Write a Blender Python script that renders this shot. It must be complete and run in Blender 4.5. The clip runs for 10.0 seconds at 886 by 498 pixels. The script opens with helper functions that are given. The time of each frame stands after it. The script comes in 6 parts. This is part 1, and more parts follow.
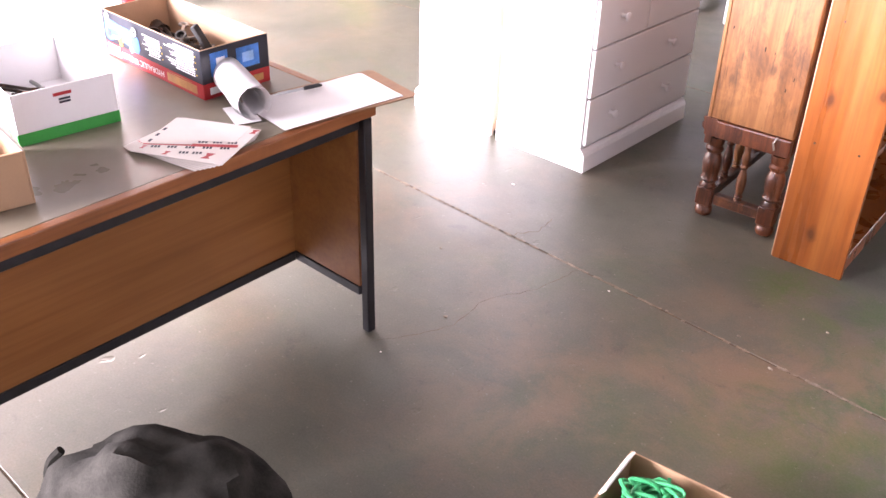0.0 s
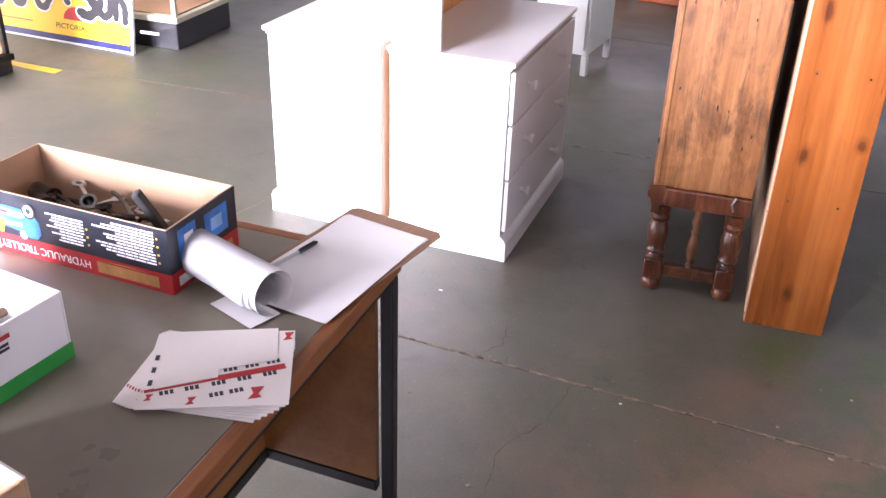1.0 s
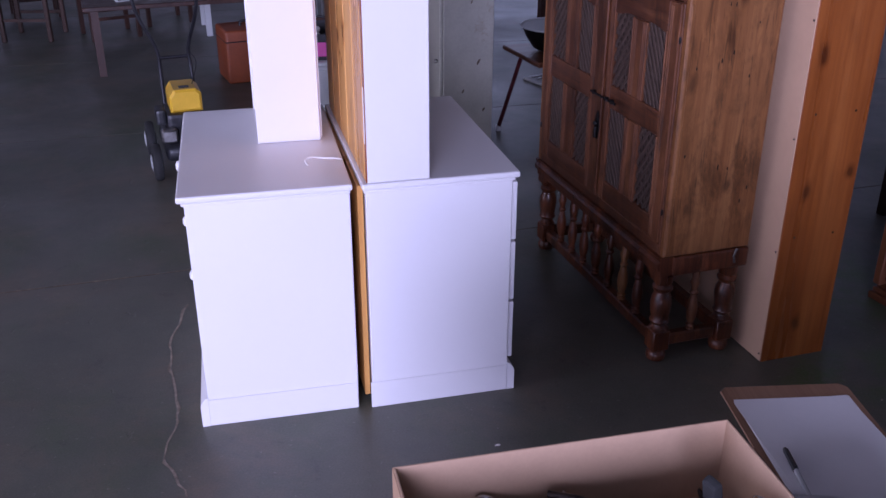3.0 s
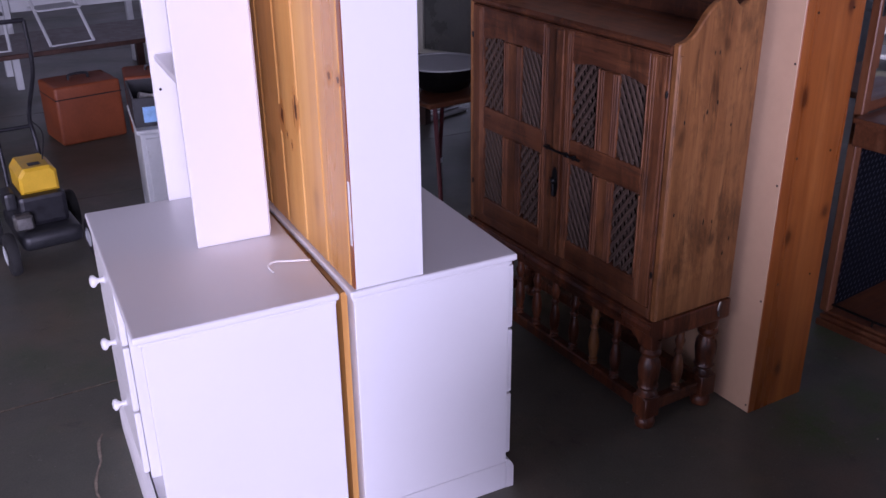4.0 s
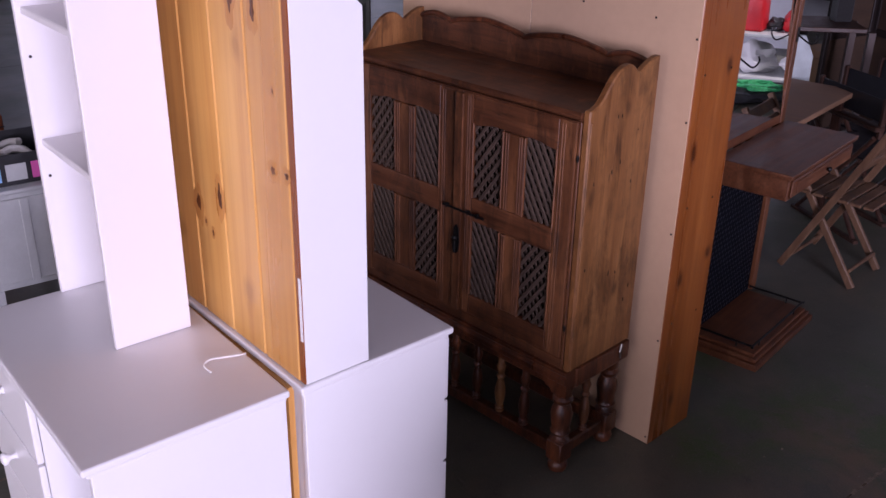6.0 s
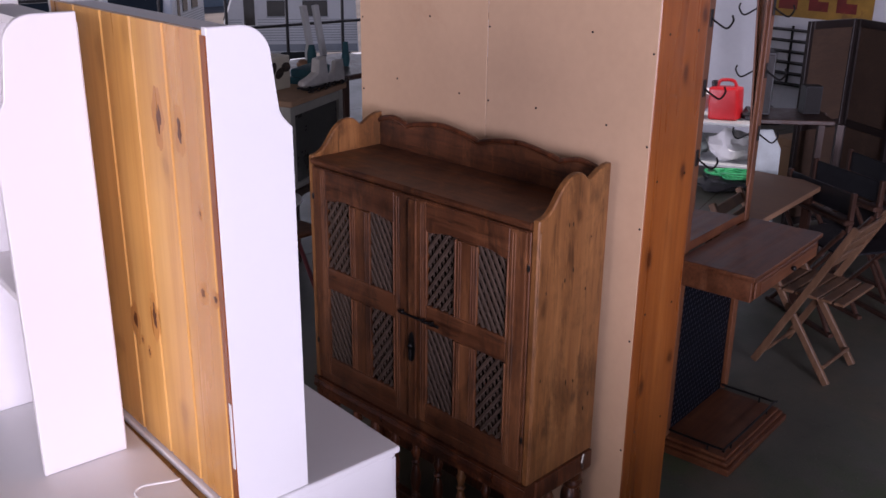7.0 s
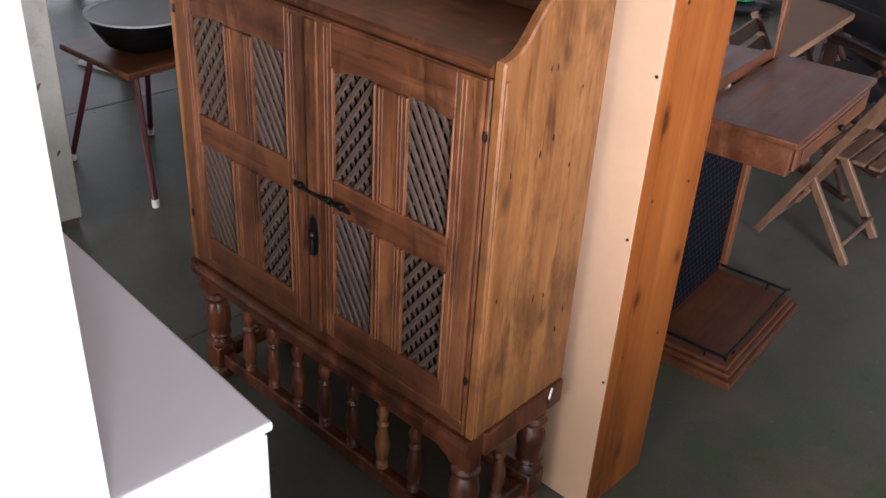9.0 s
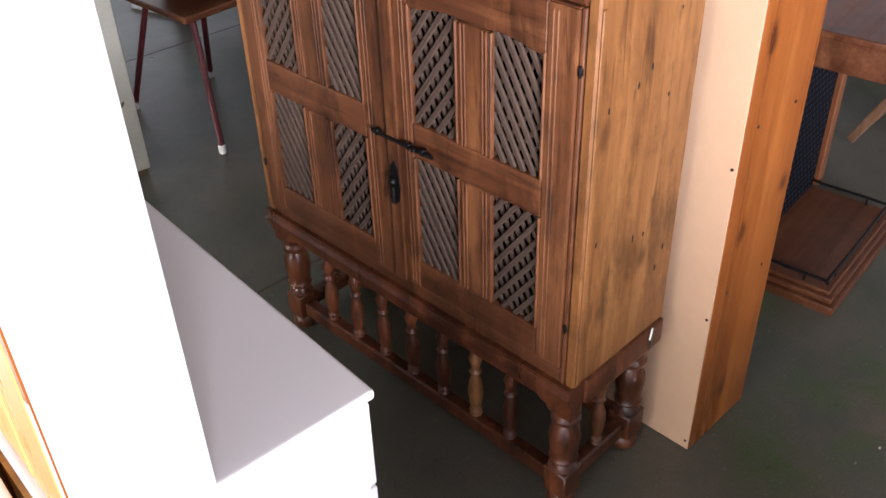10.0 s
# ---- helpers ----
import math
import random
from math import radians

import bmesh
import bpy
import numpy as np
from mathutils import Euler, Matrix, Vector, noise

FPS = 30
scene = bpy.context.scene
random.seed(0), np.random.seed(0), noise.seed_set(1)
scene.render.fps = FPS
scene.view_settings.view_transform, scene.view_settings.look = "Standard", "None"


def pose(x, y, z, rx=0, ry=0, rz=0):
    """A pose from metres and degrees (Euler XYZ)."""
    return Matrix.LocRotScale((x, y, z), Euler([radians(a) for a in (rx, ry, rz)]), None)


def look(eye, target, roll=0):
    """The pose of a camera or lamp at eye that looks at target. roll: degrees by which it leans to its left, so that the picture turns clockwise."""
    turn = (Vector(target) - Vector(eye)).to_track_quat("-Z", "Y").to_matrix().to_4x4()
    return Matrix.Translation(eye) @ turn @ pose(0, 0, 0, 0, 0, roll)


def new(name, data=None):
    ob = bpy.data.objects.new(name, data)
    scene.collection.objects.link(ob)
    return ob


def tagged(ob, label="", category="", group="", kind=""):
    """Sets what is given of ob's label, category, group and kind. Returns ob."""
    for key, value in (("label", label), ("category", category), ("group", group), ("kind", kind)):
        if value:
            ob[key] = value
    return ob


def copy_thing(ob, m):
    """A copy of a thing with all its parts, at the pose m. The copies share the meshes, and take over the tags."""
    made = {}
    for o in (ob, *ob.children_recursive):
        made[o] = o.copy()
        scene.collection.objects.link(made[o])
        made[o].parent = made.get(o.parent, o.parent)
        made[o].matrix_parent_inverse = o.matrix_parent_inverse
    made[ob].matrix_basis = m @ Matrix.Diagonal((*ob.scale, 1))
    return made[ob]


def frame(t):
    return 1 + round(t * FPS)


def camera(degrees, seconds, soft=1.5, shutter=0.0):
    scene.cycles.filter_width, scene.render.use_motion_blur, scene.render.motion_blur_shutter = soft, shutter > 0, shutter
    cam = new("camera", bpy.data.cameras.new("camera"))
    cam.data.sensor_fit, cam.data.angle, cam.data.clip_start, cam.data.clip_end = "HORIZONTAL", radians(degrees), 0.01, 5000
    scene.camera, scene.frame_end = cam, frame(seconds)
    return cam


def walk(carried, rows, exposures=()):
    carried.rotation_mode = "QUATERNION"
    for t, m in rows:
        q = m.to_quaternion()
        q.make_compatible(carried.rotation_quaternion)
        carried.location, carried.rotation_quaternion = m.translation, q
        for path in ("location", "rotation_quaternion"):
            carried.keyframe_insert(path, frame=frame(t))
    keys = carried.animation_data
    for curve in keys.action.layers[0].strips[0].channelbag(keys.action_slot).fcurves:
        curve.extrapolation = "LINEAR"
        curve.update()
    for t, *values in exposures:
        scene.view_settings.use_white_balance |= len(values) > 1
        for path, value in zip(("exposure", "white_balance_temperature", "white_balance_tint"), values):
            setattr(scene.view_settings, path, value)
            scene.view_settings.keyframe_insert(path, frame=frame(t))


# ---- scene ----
cam = camera(50.5, 10.0)
PATH = [
    (0, (-0.399, 1.343, 1.754), (-1.563, 2.589, 0.709), 1.6),
    (0.5, (-0.886, 1.398, 1.697), (-1.855, 2.837, 0.701), -1.7),
    (1, (-1.452, 1.411, 1.712), (-2.107, 3.033, 0.743), 1.8),
    (1.5, (-1.924, 1.389, 1.734), (-2.368, 3.102, 0.802), -0.1),
    (2, (-2.494, 1.515, 1.757), (-2.711, 3.281, 0.843), 0.5),
    (2.5, (-2.886, 1.572, 1.732), (-2.822, 3.364, 0.847), 0.1),
    (3, (-3.151, 1.811, 1.708), (-2.759, 3.58, 0.86), -0.0),
    (4.5, (-3.648, 2.538, 1.808), (-2.693, 4.075, 0.957), -0.9),
    (5, (-3.774, 2.611, 1.809), (-2.665, 4.013, 0.913), -0.6),
    (5.5, (-3.821, 2.637, 1.84), (-2.694, 4.013, 0.925), -0.6),
    (6, (-3.767, 2.646, 1.96), (-2.607, 4.046, 1.126), 1.1),
    (7.5, (-3.493, 2.627, 2.023), (-2.279, 4.078, 1.373), 0.4),
    (8, (-3.328, 2.781, 1.857), (-2.149, 4.177, 1.044), 0.3),
    (8.5, (-3.195, 3.047, 1.818), (-1.999, 4.331, 0.857), 0.6),
    (9, (-2.97, 3.276, 1.768), (-1.789, 4.525, 0.745), 3.4),
    (9.5, (-2.909, 3.373, 1.743), (-1.82, 4.654, 0.659), 1.1),
    (10, (-2.94, 3.404, 1.756), (-1.915, 4.663, 0.588), -2.0),
]
EXPOSURES = [(0, 2.68, 7000, 27), (0.5, 2.50, 6850, 26), (1, 2.05, 6500, 24), (1.5, 1.32, 6000, 25), (2, 0.55, 5850, 26), (2.5, -0.15, 5480, 35), (3, -0.52, 5350, 40), (4.5, -0.48, 5900, 41),
             (5.5, -0.48, 5930, 40), (6, -0.46, 6120, 38), (7.5, -0.28, 6350, 27), (8, -0.04, 6400, 23), (8.5, 0.33, 6450, 19), (9, 0.85, 6600, 15), (9.5, 1.04, 6700, 15), (10, 1.14, 6700, 15)]
walk(cam, [(t, look(eye, target, roll)) for t, eye, target, roll in PATH], EXPOSURES)

# ---- world, sun and daylight ----
world = bpy.data.worlds.new("sky")
world.use_nodes = True
scene.world = world
wn = world.node_tree
sky = wn.nodes.new("ShaderNodeTexSky")
sky.sky_type = 'NISHITA'
sky.sun_disc = False
sky.sun_elevation = radians(52)
sky.sun_rotation = radians(-25)
wn.links.new(sky.outputs[0], wn.nodes["Background"].inputs[0])
wn.nodes["Background"].inputs[1].default_value = 0.10

sun_data = bpy.data.lights.new("sun", 'SUN')
sun_data.energy = 5.0
sun_data.angle = radians(0.5)
sun_data.color = (1.0, 0.95, 0.87)
sun = new("sun", sun_data)
sun.matrix_world = look((0, 0, 0), (-math.sin(radians(-25)) * math.cos(radians(52)), -math.cos(radians(-25)) * math.cos(radians(52)), -math.sin(radians(52))))


def daylight(name, eye, target, w, h, watts, color):
    d = bpy.data.lights.new(name, 'AREA')
    d.shape, d.size, d.size_y, d.energy, d.color = 'RECTANGLE', w, h, watts, color
    o = new(name, d)
    o.matrix_world = look(eye, target)
    return o


daylight("door_daylight_south", (-5.9, -4.6, 2.0), (-5.3, 5, 1.2), 3.6, 3.4, 1380, (0.88, 0.89, 1.0))
daylight("door_daylight_west", (-9.25, 4.2, 1.6), (0, 4.2, 1.2), 5.2, 3.0, 235, (1.0, 0.95, 0.9))
daylight("door_daylight_north", (2.4, 14.3, 1.5), (2.4, 5, 1.0), 5.6, 2.0, 48, (0.9, 0.94, 1.0))


# ---- materials ----
def shader(name, rough=0.6, metal=0.0, color=(0.5, 0.5, 0.5)):
    m = bpy.data.materials.new(name)
    m.use_nodes = True
    b = m.node_tree.nodes["Principled BSDF"]
    b.inputs["Roughness"].default_value = rough
    b.inputs["Metallic"].default_value = metal
    b.inputs["Base Color"].default_value = (*color, 1)
    return m, m.node_tree, b


def coords(nt, scale=(1, 1, 1), kind="Object"):
    tc = nt.nodes.new("ShaderNodeTexCoord")
    mp = nt.nodes.new("ShaderNodeMapping")
    mp.inputs["Scale"].default_value = scale
    nt.links.new(tc.outputs[kind], mp.inputs["Vector"])
    return mp.outputs[0]


def fuzz(nt, vec, scale, detail=5.0, rough=0.55, distort=0.0):
    n = nt.nodes.new("ShaderNodeTexNoise")
    n.inputs["Scale"].default_value = scale
    n.inputs["Detail"].default_value = detail
    n.inputs["Roughness"].default_value = rough
    n.inputs["Distortion"].default_value = distort
    nt.links.new(vec, n.inputs["Vector"])
    return n.outputs[0]


def ramp(nt, val, stops):
    r = nt.nodes.new("ShaderNodeValToRGB")
    el = r.color_ramp.elements
    while len(el) < len(stops):
        el.new(0.5)
    for e, (p, c) in zip(el, stops):
        e.position = p
        e.color = (*c, 1) if len(c) == 3 else c
    nt.links.new(val, r.inputs[0])
    return r.outputs[0]


def mix(nt, fac, a, b, kind='MIX'):
    m = nt.nodes.new("ShaderNodeMix")
    m.data_type, m.blend_type = 'RGBA', kind
    for sock, v in ((m.inputs[0], fac), (m.inputs[6], a), (m.inputs[7], b)):
        if isinstance(v, (int, float)):
            sock.default_value = v
        elif isinstance(v, tuple):
            sock.default_value = (*v, 1)
        else:
            nt.links.new(v, sock)
    return m.outputs[2]


def relief(nt, b, val, strength=0.2, dist=0.002):
    n = nt.nodes.new("ShaderNodeBump")
    n.inputs["Strength"].default_value = strength
    n.inputs["Distance"].default_value = dist
    nt.links.new(val, n.inputs["Height"])
    nt.links.new(n.outputs[0], b.inputs["Normal"])


def paint(name, color, rough=0.45, vary=0.06, scale=9.0, bump=0.08, metal=0.0, dirt=None, dirt_at=0.62, gloss=0.10):
    """Painted or plain surface with a little unevenness and, if given, patches of dirt."""
    m, nt, b = shader(name, rough, metal)
    v = coords(nt)
    n1, n2 = fuzz(nt, v, scale), fuzz(nt, v, scale * 14, 3)
    dark = tuple(c * (1 - vary * 2) for c in color)
    lite = tuple(min(1, c * (1 + vary)) for c in color)
    col = mix(nt, 0.25, ramp(nt, n1, [(0.3, dark), (0.7, lite)]), ramp(nt, n2, [(0.3, dark), (0.7, lite)]))
    if dirt:
        d = ramp(nt, fuzz(nt, v, scale * 0.7, 8, 0.7, 0.6), [(dirt_at, (0, 0, 0)), (dirt_at + 0.1, (1, 1, 1))])
        col = mix(nt, d, col, dirt)
    nt.links.new(col, b.inputs["Base Color"])
    nt.links.new(ramp(nt, n1, [(0.2, (max(rough - gloss, 0.02),) * 3), (0.8, (min(rough + gloss, 1),) * 3)]), b.inputs["Roughness"])
    if bump:
        relief(nt, b, n2, bump, 0.001)
    return m


def wood(name, dark, mid, light, axis=2, rough=0.4, knots=0.0, wear=0.0, fine=1.0, knot_size=7.0, flat=None):
    """Planed timber; the grain runs along the given axis."""
    m, nt, b = shader(name, rough)
    s = [16.0 * fine] * 3
    s[axis] = 0.9 * fine
    v = coords(nt, tuple(s))
    band = fuzz(nt, v, 1.0, 4, 0.55, 0.7)
    s2 = [90.0 * fine] * 3
    s2[axis] = 3.0 * fine
    pores = fuzz(nt, coords(nt, tuple(s2)), 1.0, 4, 0.6)
    col = ramp(nt, band, [(0.28, dark), (0.5, mid), (0.72, light)])
    col = mix(nt, 0.30, col, ramp(nt, pores, [(0.3, dark), (0.6, light)]), 'MIX')
    big = fuzz(nt, coords(nt), 2.3, 2)
    col = mix(nt, ramp(nt, big, [(0.35, (0.0,) * 3), (0.75, (0.55,) * 3)]), col, tuple(0.62 * c for c in mid), 'MIX')
    if knots:
        s3 = [knot_size] * 3
        s3[axis] = knot_size * 0.55
        vo = nt.nodes.new("ShaderNodeTexVoronoi")
        vo.inputs["Scale"].default_value = 1.0
        vo.inputs["Randomness"].default_value = 1.0
        wob = nt.nodes.new("ShaderNodeVectorMath")
        wob.operation = 'MULTIPLY_ADD'
        nz = nt.nodes.new("ShaderNodeTexNoise")
        nz.inputs["Scale"].default_value = 9
        kv = coords(nt, tuple(s3))
        if flat is not None:
            # knots spread over the face of the board, not through its depth
            vo.voronoi_dimensions = '2D'
            sep, com = nt.nodes.new("ShaderNodeSeparateXYZ"), nt.nodes.new("ShaderNodeCombineXYZ")
            nt.links.new(kv, sep.inputs[0])
            nt.links.new(sep.outputs[1 if flat == 0 else 0], com.inputs[0])
            nt.links.new(sep.outputs[2], com.inputs[1])
            kv = com.outputs[0]
        nt.links.new(coords(nt), nz.inputs["Vector"])
        nt.links.new(nz.outputs[1], wob.inputs[0])
        wob.inputs[1].default_value = (0.25, 0.25, 0.25)
        nt.links.new(kv, wob.inputs[2])
        nt.links.new(wob.outputs[0], vo.inputs["Vector"])
        k = ramp(nt, vo.outputs["Distance"], [(0.05, (knots,) * 3), (0.085, (knots * 0.5,) * 3), (0.15, (0.0,) * 3)])
        some = ramp(nt, vo.outputs["Color"], [(0.34, (0.0,) * 3), (0.40, (1.0,) * 3)])
        col = mix(nt, mix(nt, 1.0, k, some, 'MULTIPLY'), col, tuple(0.42 * c for c in dark))
    if wear:
        w = ramp(nt, fuzz(nt, coords(nt, (1, 1, 0.45)), 9, 8, 0.72, 0.4), [(0.47, (0, 0, 0)), (0.64, (wear,) * 3)])
        col = mix(nt, w, col, tuple(0.24 * c for c in mid))
        l = ramp(nt, fuzz(nt, coords(nt, (1, 1, 0.3)), 17, 6, 0.7), [(0.55, (0, 0, 0)), (0.70, (wear * 0.7,) * 3)])
        col = mix(nt, l, col, tuple(min(1, 1.15 * c) for c in light))
        s4 = [60.0] * 3
        s4[axis] = 5.0
        sc = ramp(nt, fuzz(nt, coords(nt, tuple(s4)), 1.0, 5, 0.7, 0.8), [(0.56, (0, 0, 0)), (0.66, (wear * 0.8,) * 3)])
        col = mix(nt, sc, col, tuple(0.30 * c for c in dark))
    nt.links.new(col, b.inputs["Base Color"])
    nt.links.new(ramp(nt, band, [(0.2, (rough - 0.1,) * 3), (0.8, (rough + 0.15,) * 3)]), b.inputs["Roughness"])
    relief(nt, b, pores, 0.25, 0.0015)
    return m


def patch(nt, v, x, y, size, noise_scale):
    """Mask of an uneven patch round a place on the floor."""
    d = nt.nodes.new("ShaderNodeVectorMath")
    d.operation = 'DISTANCE'
    nt.links.new(v, d.inputs[0])
    d.inputs[1].default_value = (x, y, 0)
    near = ramp(nt, d.outputs["Value"], [(size * 0.25, (1,) * 3), (size, (0,) * 3)])
    rough = ramp(nt, fuzz(nt, v, noise_scale, 7, 0.72, 0.4), [(0.42, (0,) * 3), (0.60, (1,) * 3)])
    return mix(nt, 1.0, near, rough, 'MULTIPLY')


def concrete(name):
    m, nt, b = shader(name, 0.4)
    b.inputs["Specular IOR Level"].default_value = 0.55
    v = coords(nt)
    a = fuzz(nt, v, 0.55, 8, 0.62, 0.4)
    c = fuzz(nt, v, 4.5, 8, 0.7)
    g = fuzz(nt, v, 160, 2)
    col = ramp(nt, a, [(0.32, (0.064, 0.071, 0.052)), (0.5, (0.098, 0.098, 0.072)), (0.68, (0.150, 0.131, 0.095))])
    col = mix(nt, 0.40, col, ramp(nt, c, [(0.3, (0.052, 0.060, 0.045)), (0.62, (0.116, 0.114, 0.086)), (0.8, (0.185, 0.155, 0.11))]))
    moss = ramp(nt, fuzz(nt, v, 1.15, 7, 0.70, 0.3), [(0.50, (0, 0, 0)), (0.64, (0.75,) * 3)])
    col = mix(nt, moss, col, (0.062, 0.086, 0.040))
    dust = ramp(nt, fuzz(nt, v, 1.9, 9, 0.75, 0.35), [(0.50, (0, 0, 0)), (0.68, (0.45,) * 3)])
    col = mix(nt, dust, col, (0.185, 0.126, 0.080))
    for x, y, size in ((-1.02, 4.02, 0.34), (-0.98, 3.45, 0.42), (-1.35, 4.12, 0.22), (-0.62, 3.75, 0.5), (-0.9, 4.75, 0.5)):
        col = mix(nt, patch(nt, v, x, y, size, 6.0), col, (0.052, 0.098, 0.022))
    for x, y, size in ((-1.55, 3.05, 0.7), (-1.25, 3.62, 0.45), (-2.6, 3.64, 0.4), (-0.95, 3.72, 0.4)):
        k = patch(nt, v, x, y, size, 3.4)
        col = mix(nt, mix(nt, 1.0, k, (0.6, 0.6, 0.6), 'MULTIPLY'), col, (0.20, 0.128, 0.080))
    specks = ramp(nt, fuzz(nt, v, 55, 3, 0.6), [(0.66, (0, 0, 0)), (0.72, (0.5,) * 3)])
    col = mix(nt, specks, col, (0.24, 0.22, 0.19))
    stain = ramp(nt, fuzz(nt, v, 9, 6, 0.75, 0.5), [(0.30, (0.45,) * 3), (0.40, (0, 0, 0))])
    col = mix(nt, stain, col, (0.030, 0.030, 0.024))
    col = mix(nt, 0.12, col, ramp(nt, g, [(0.3, (0.02,) * 3), (0.7, (0.2,) * 3)]))
    nt.links.new(col, b.inputs["Base Color"])
    nt.links.new(ramp(nt, fuzz(nt, v, 1.4, 7, 0.65, 0.5), [(0.3, (0.34,) * 3), (0.7, (0.58,) * 3)]), b.inputs["Roughness"])
    # shallow pits and trowel marks
    pit = nt.nodes.new("ShaderNodeMath")
    pit.operation = 'ADD'
    pits = ramp(nt, fuzz(nt, coords(nt, (1.6, 0.8, 1)), 13, 3, 0.5, 0.3), [(0.25, (0,) * 3), (0.31, (1,) * 3)])
    nt.links.new(pits, pit.inputs[0])
    nt.links.new(c, pit.inputs[1])
    relief(nt, b, pit.outputs[0], 0.32, 0.005)
    return m


def clear(name, tint=(1, 1, 1), rough=0.0):
    m, nt, b = shader(name, rough, 0, tint)
    b.inputs["Transmission Weight"].default_value = 1.0
    b.inputs["IOR"].default_value = 1.02 if rough == 0 else 1.3
    b.inputs["Specular IOR Level"].default_value = 0.6
    return m


M_floor = concrete("worn_concrete")
M_joint = paint("joint_dirt", (0.13, 0.095, 0.062), 0.95, 0.3, 20, 0.4)
M_crack = paint("crack_sand", (0.25, 0.205, 0.155), 0.95, 0.3, 30, 0.3)
M_wall = paint("whitewashed_plaster", (0.72, 0.74, 0.78), 0.85, 0.06, 1.6, 0.3, dirt=(0.5, 0.48, 0.45), dirt_at=0.6)
M_roof = paint("roof_sheet", (0.09, 0.087, 0.085), 0.7, 0.2, 2, 0.1)
M_white = paint("white_gloss_paint", (0.76, 0.75, 0.755), 0.34, 0.008, 3, 0.06, gloss=0.015)
M_white2 = paint("white_shelf_paint", (0.76, 0.735, 0.74), 0.36, 0.008, 3, 0.06, gloss=0.015)
M_pine = wood("varnished_pine", (0.46, 0.18, 0.040), (0.66, 0.33, 0.085), (0.78, 0.46, 0.15), 2, 0.30, 0.35, 0, 0.42, 4.2, 0)
M_knot = wood("pine_knot_heart", (0.05, 0.014, 0.005), (0.11, 0.032, 0.010), (0.20, 0.066, 0.018), 2, 0.35, 0, 0.3, 2)
M_knot_ring = wood("reddish_wood_round_a_knot", (0.44, 0.17, 0.038), (0.54, 0.235, 0.054), (0.64, 0.32, 0.085), 2, 0.32, 0, 0, 1.2)
M_pine_side = wood("orange_pine_side", (0.1326, 0.0281, 0.0047), (0.2730, 0.0718, 0.0109), (0.3900, 0.1248, 0.0234), 2, 0.28, 0.85, 0.15, 0.7, 6.5, 1)
M_oak = wood("aged_brown_wood", (0.088, 0.027, 0.008), (0.228, 0.088, 0.026), (0.37, 0.165, 0.052), 2, 0.42, 0.6, 0.7, 1.0, 7, 1)
M_oak_y = wood("aged_brown_wood_across", (0.030, 0.0090, 0.0042), (0.100, 0.032, 0.0125), (0.215, 0.078, 0.028), 1, 0.42, 0.2, 0.8, 1.0, 10)
M_oak_v = wood("aged_brown_wood_frame", (0.034, 0.0105, 0.0048), (0.126, 0.042, 0.0155), (0.250, 0.096, 0.034), 2, 0.42, 0.2, 0.8, 1.2, 10)
M_oak_dark = wood("blackened_turned_wood", (0.018, 0.007, 0.0045), (0.084, 0.024, 0.010), (0.24, 0.074, 0.027), 2, 0.32, 0, 0.85, 1.4)
M_slat = wood("grey_brown_slat", (0.024, 0.013, 0.008), (0.068, 0.040, 0.026), (0.140, 0.088, 0.060), 2, 0.75, 0, 0.6, 1.6)
# near-black: shade inside the lattice cabinet put into the colour; also its dents
M_shade_dent = paint("inner_shade_and_dent_black", (0.012, 0.010, 0.008), 0.9, 0.2, 8, 0)
M_board = paint("tan_hardboard", (0.56, 0.37, 0.235), 0.62, 0.05, 2.5, 0.12, dirt=(0.50, 0.31, 0.19), dirt_at=0.6)
M_nail = paint("nail_head", (0.03, 0.022, 0.02), 0.5, 0.2, 60, 0, 0.6)
M_iron = paint("black_iron", (0.018, 0.017, 0.017), 0.45, 0.25, 40, 0.2, 0.7)
M_steel = paint("worn_steel", (0.34, 0.33, 0.32), 0.38, 0.25, 30, 0.2, 0.95)
M_rust = paint("oily_tool_steel", (0.055, 0.042, 0.035), 0.45, 0.4, 40, 0.3, 0.7, dirt=(0.14, 0.07, 0.035), dirt_at=0.55)
M_lam = paint("olive_grey_laminate", (0.215, 0.186, 0.138), 0.34, 0.10, 3, 0.05, dirt=(0.20, 0.175, 0.14), dirt_at=0.6)
M_lip = wood("reddish_hardwood_lipping", (0.14, 0.040, 0.012), (0.29, 0.098, 0.030), (0.40, 0.16, 0.055), 1, 0.36, 0, 0.15)
M_veneer = wood("orange_desk_veneer", (0.1955, 0.0638, 0.0153), (0.2805, 0.1062, 0.0272), (0.3570, 0.1487, 0.0442), 1, 0.42, 0, 0, 0.7)
M_black = paint("black_painted_steel", (0.014, 0.014, 0.018), 0.42, 0.3, 30, 0.1)
M_card = paint("brown_cardboard", (0.42, 0.265, 0.155), 0.85, 0.06, 12, 0.2)
M_card_in = paint("cardboard_inside", (0.50, 0.33, 0.21), 0.85, 0.06, 12, 0.2)
M_print_black = paint("printed_black", (0.013, 0.015, 0.025), 0.35, 0.2, 15, 0.03)
M_print_red = paint("printed_red", (0.45, 0.022, 0.026), 0.4, 0.12, 15, 0.03)
M_print_blue = paint("printed_blue", (0.04, 0.21, 0.62), 0.4, 0.3, 22, 0.03)
M_print_lblue = paint("printed_pale_blue", (0.28, 0.52, 0.85), 0.4, 0.2, 22, 0.03)
M_print_gold = paint("printed_gold", (0.50, 0.26, 0.09), 0.4, 0.2, 22, 0.03)
M_print_yellow = paint("printed_yellow", (0.75, 0.48, 0.03), 0.4, 0.1, 22, 0.03)
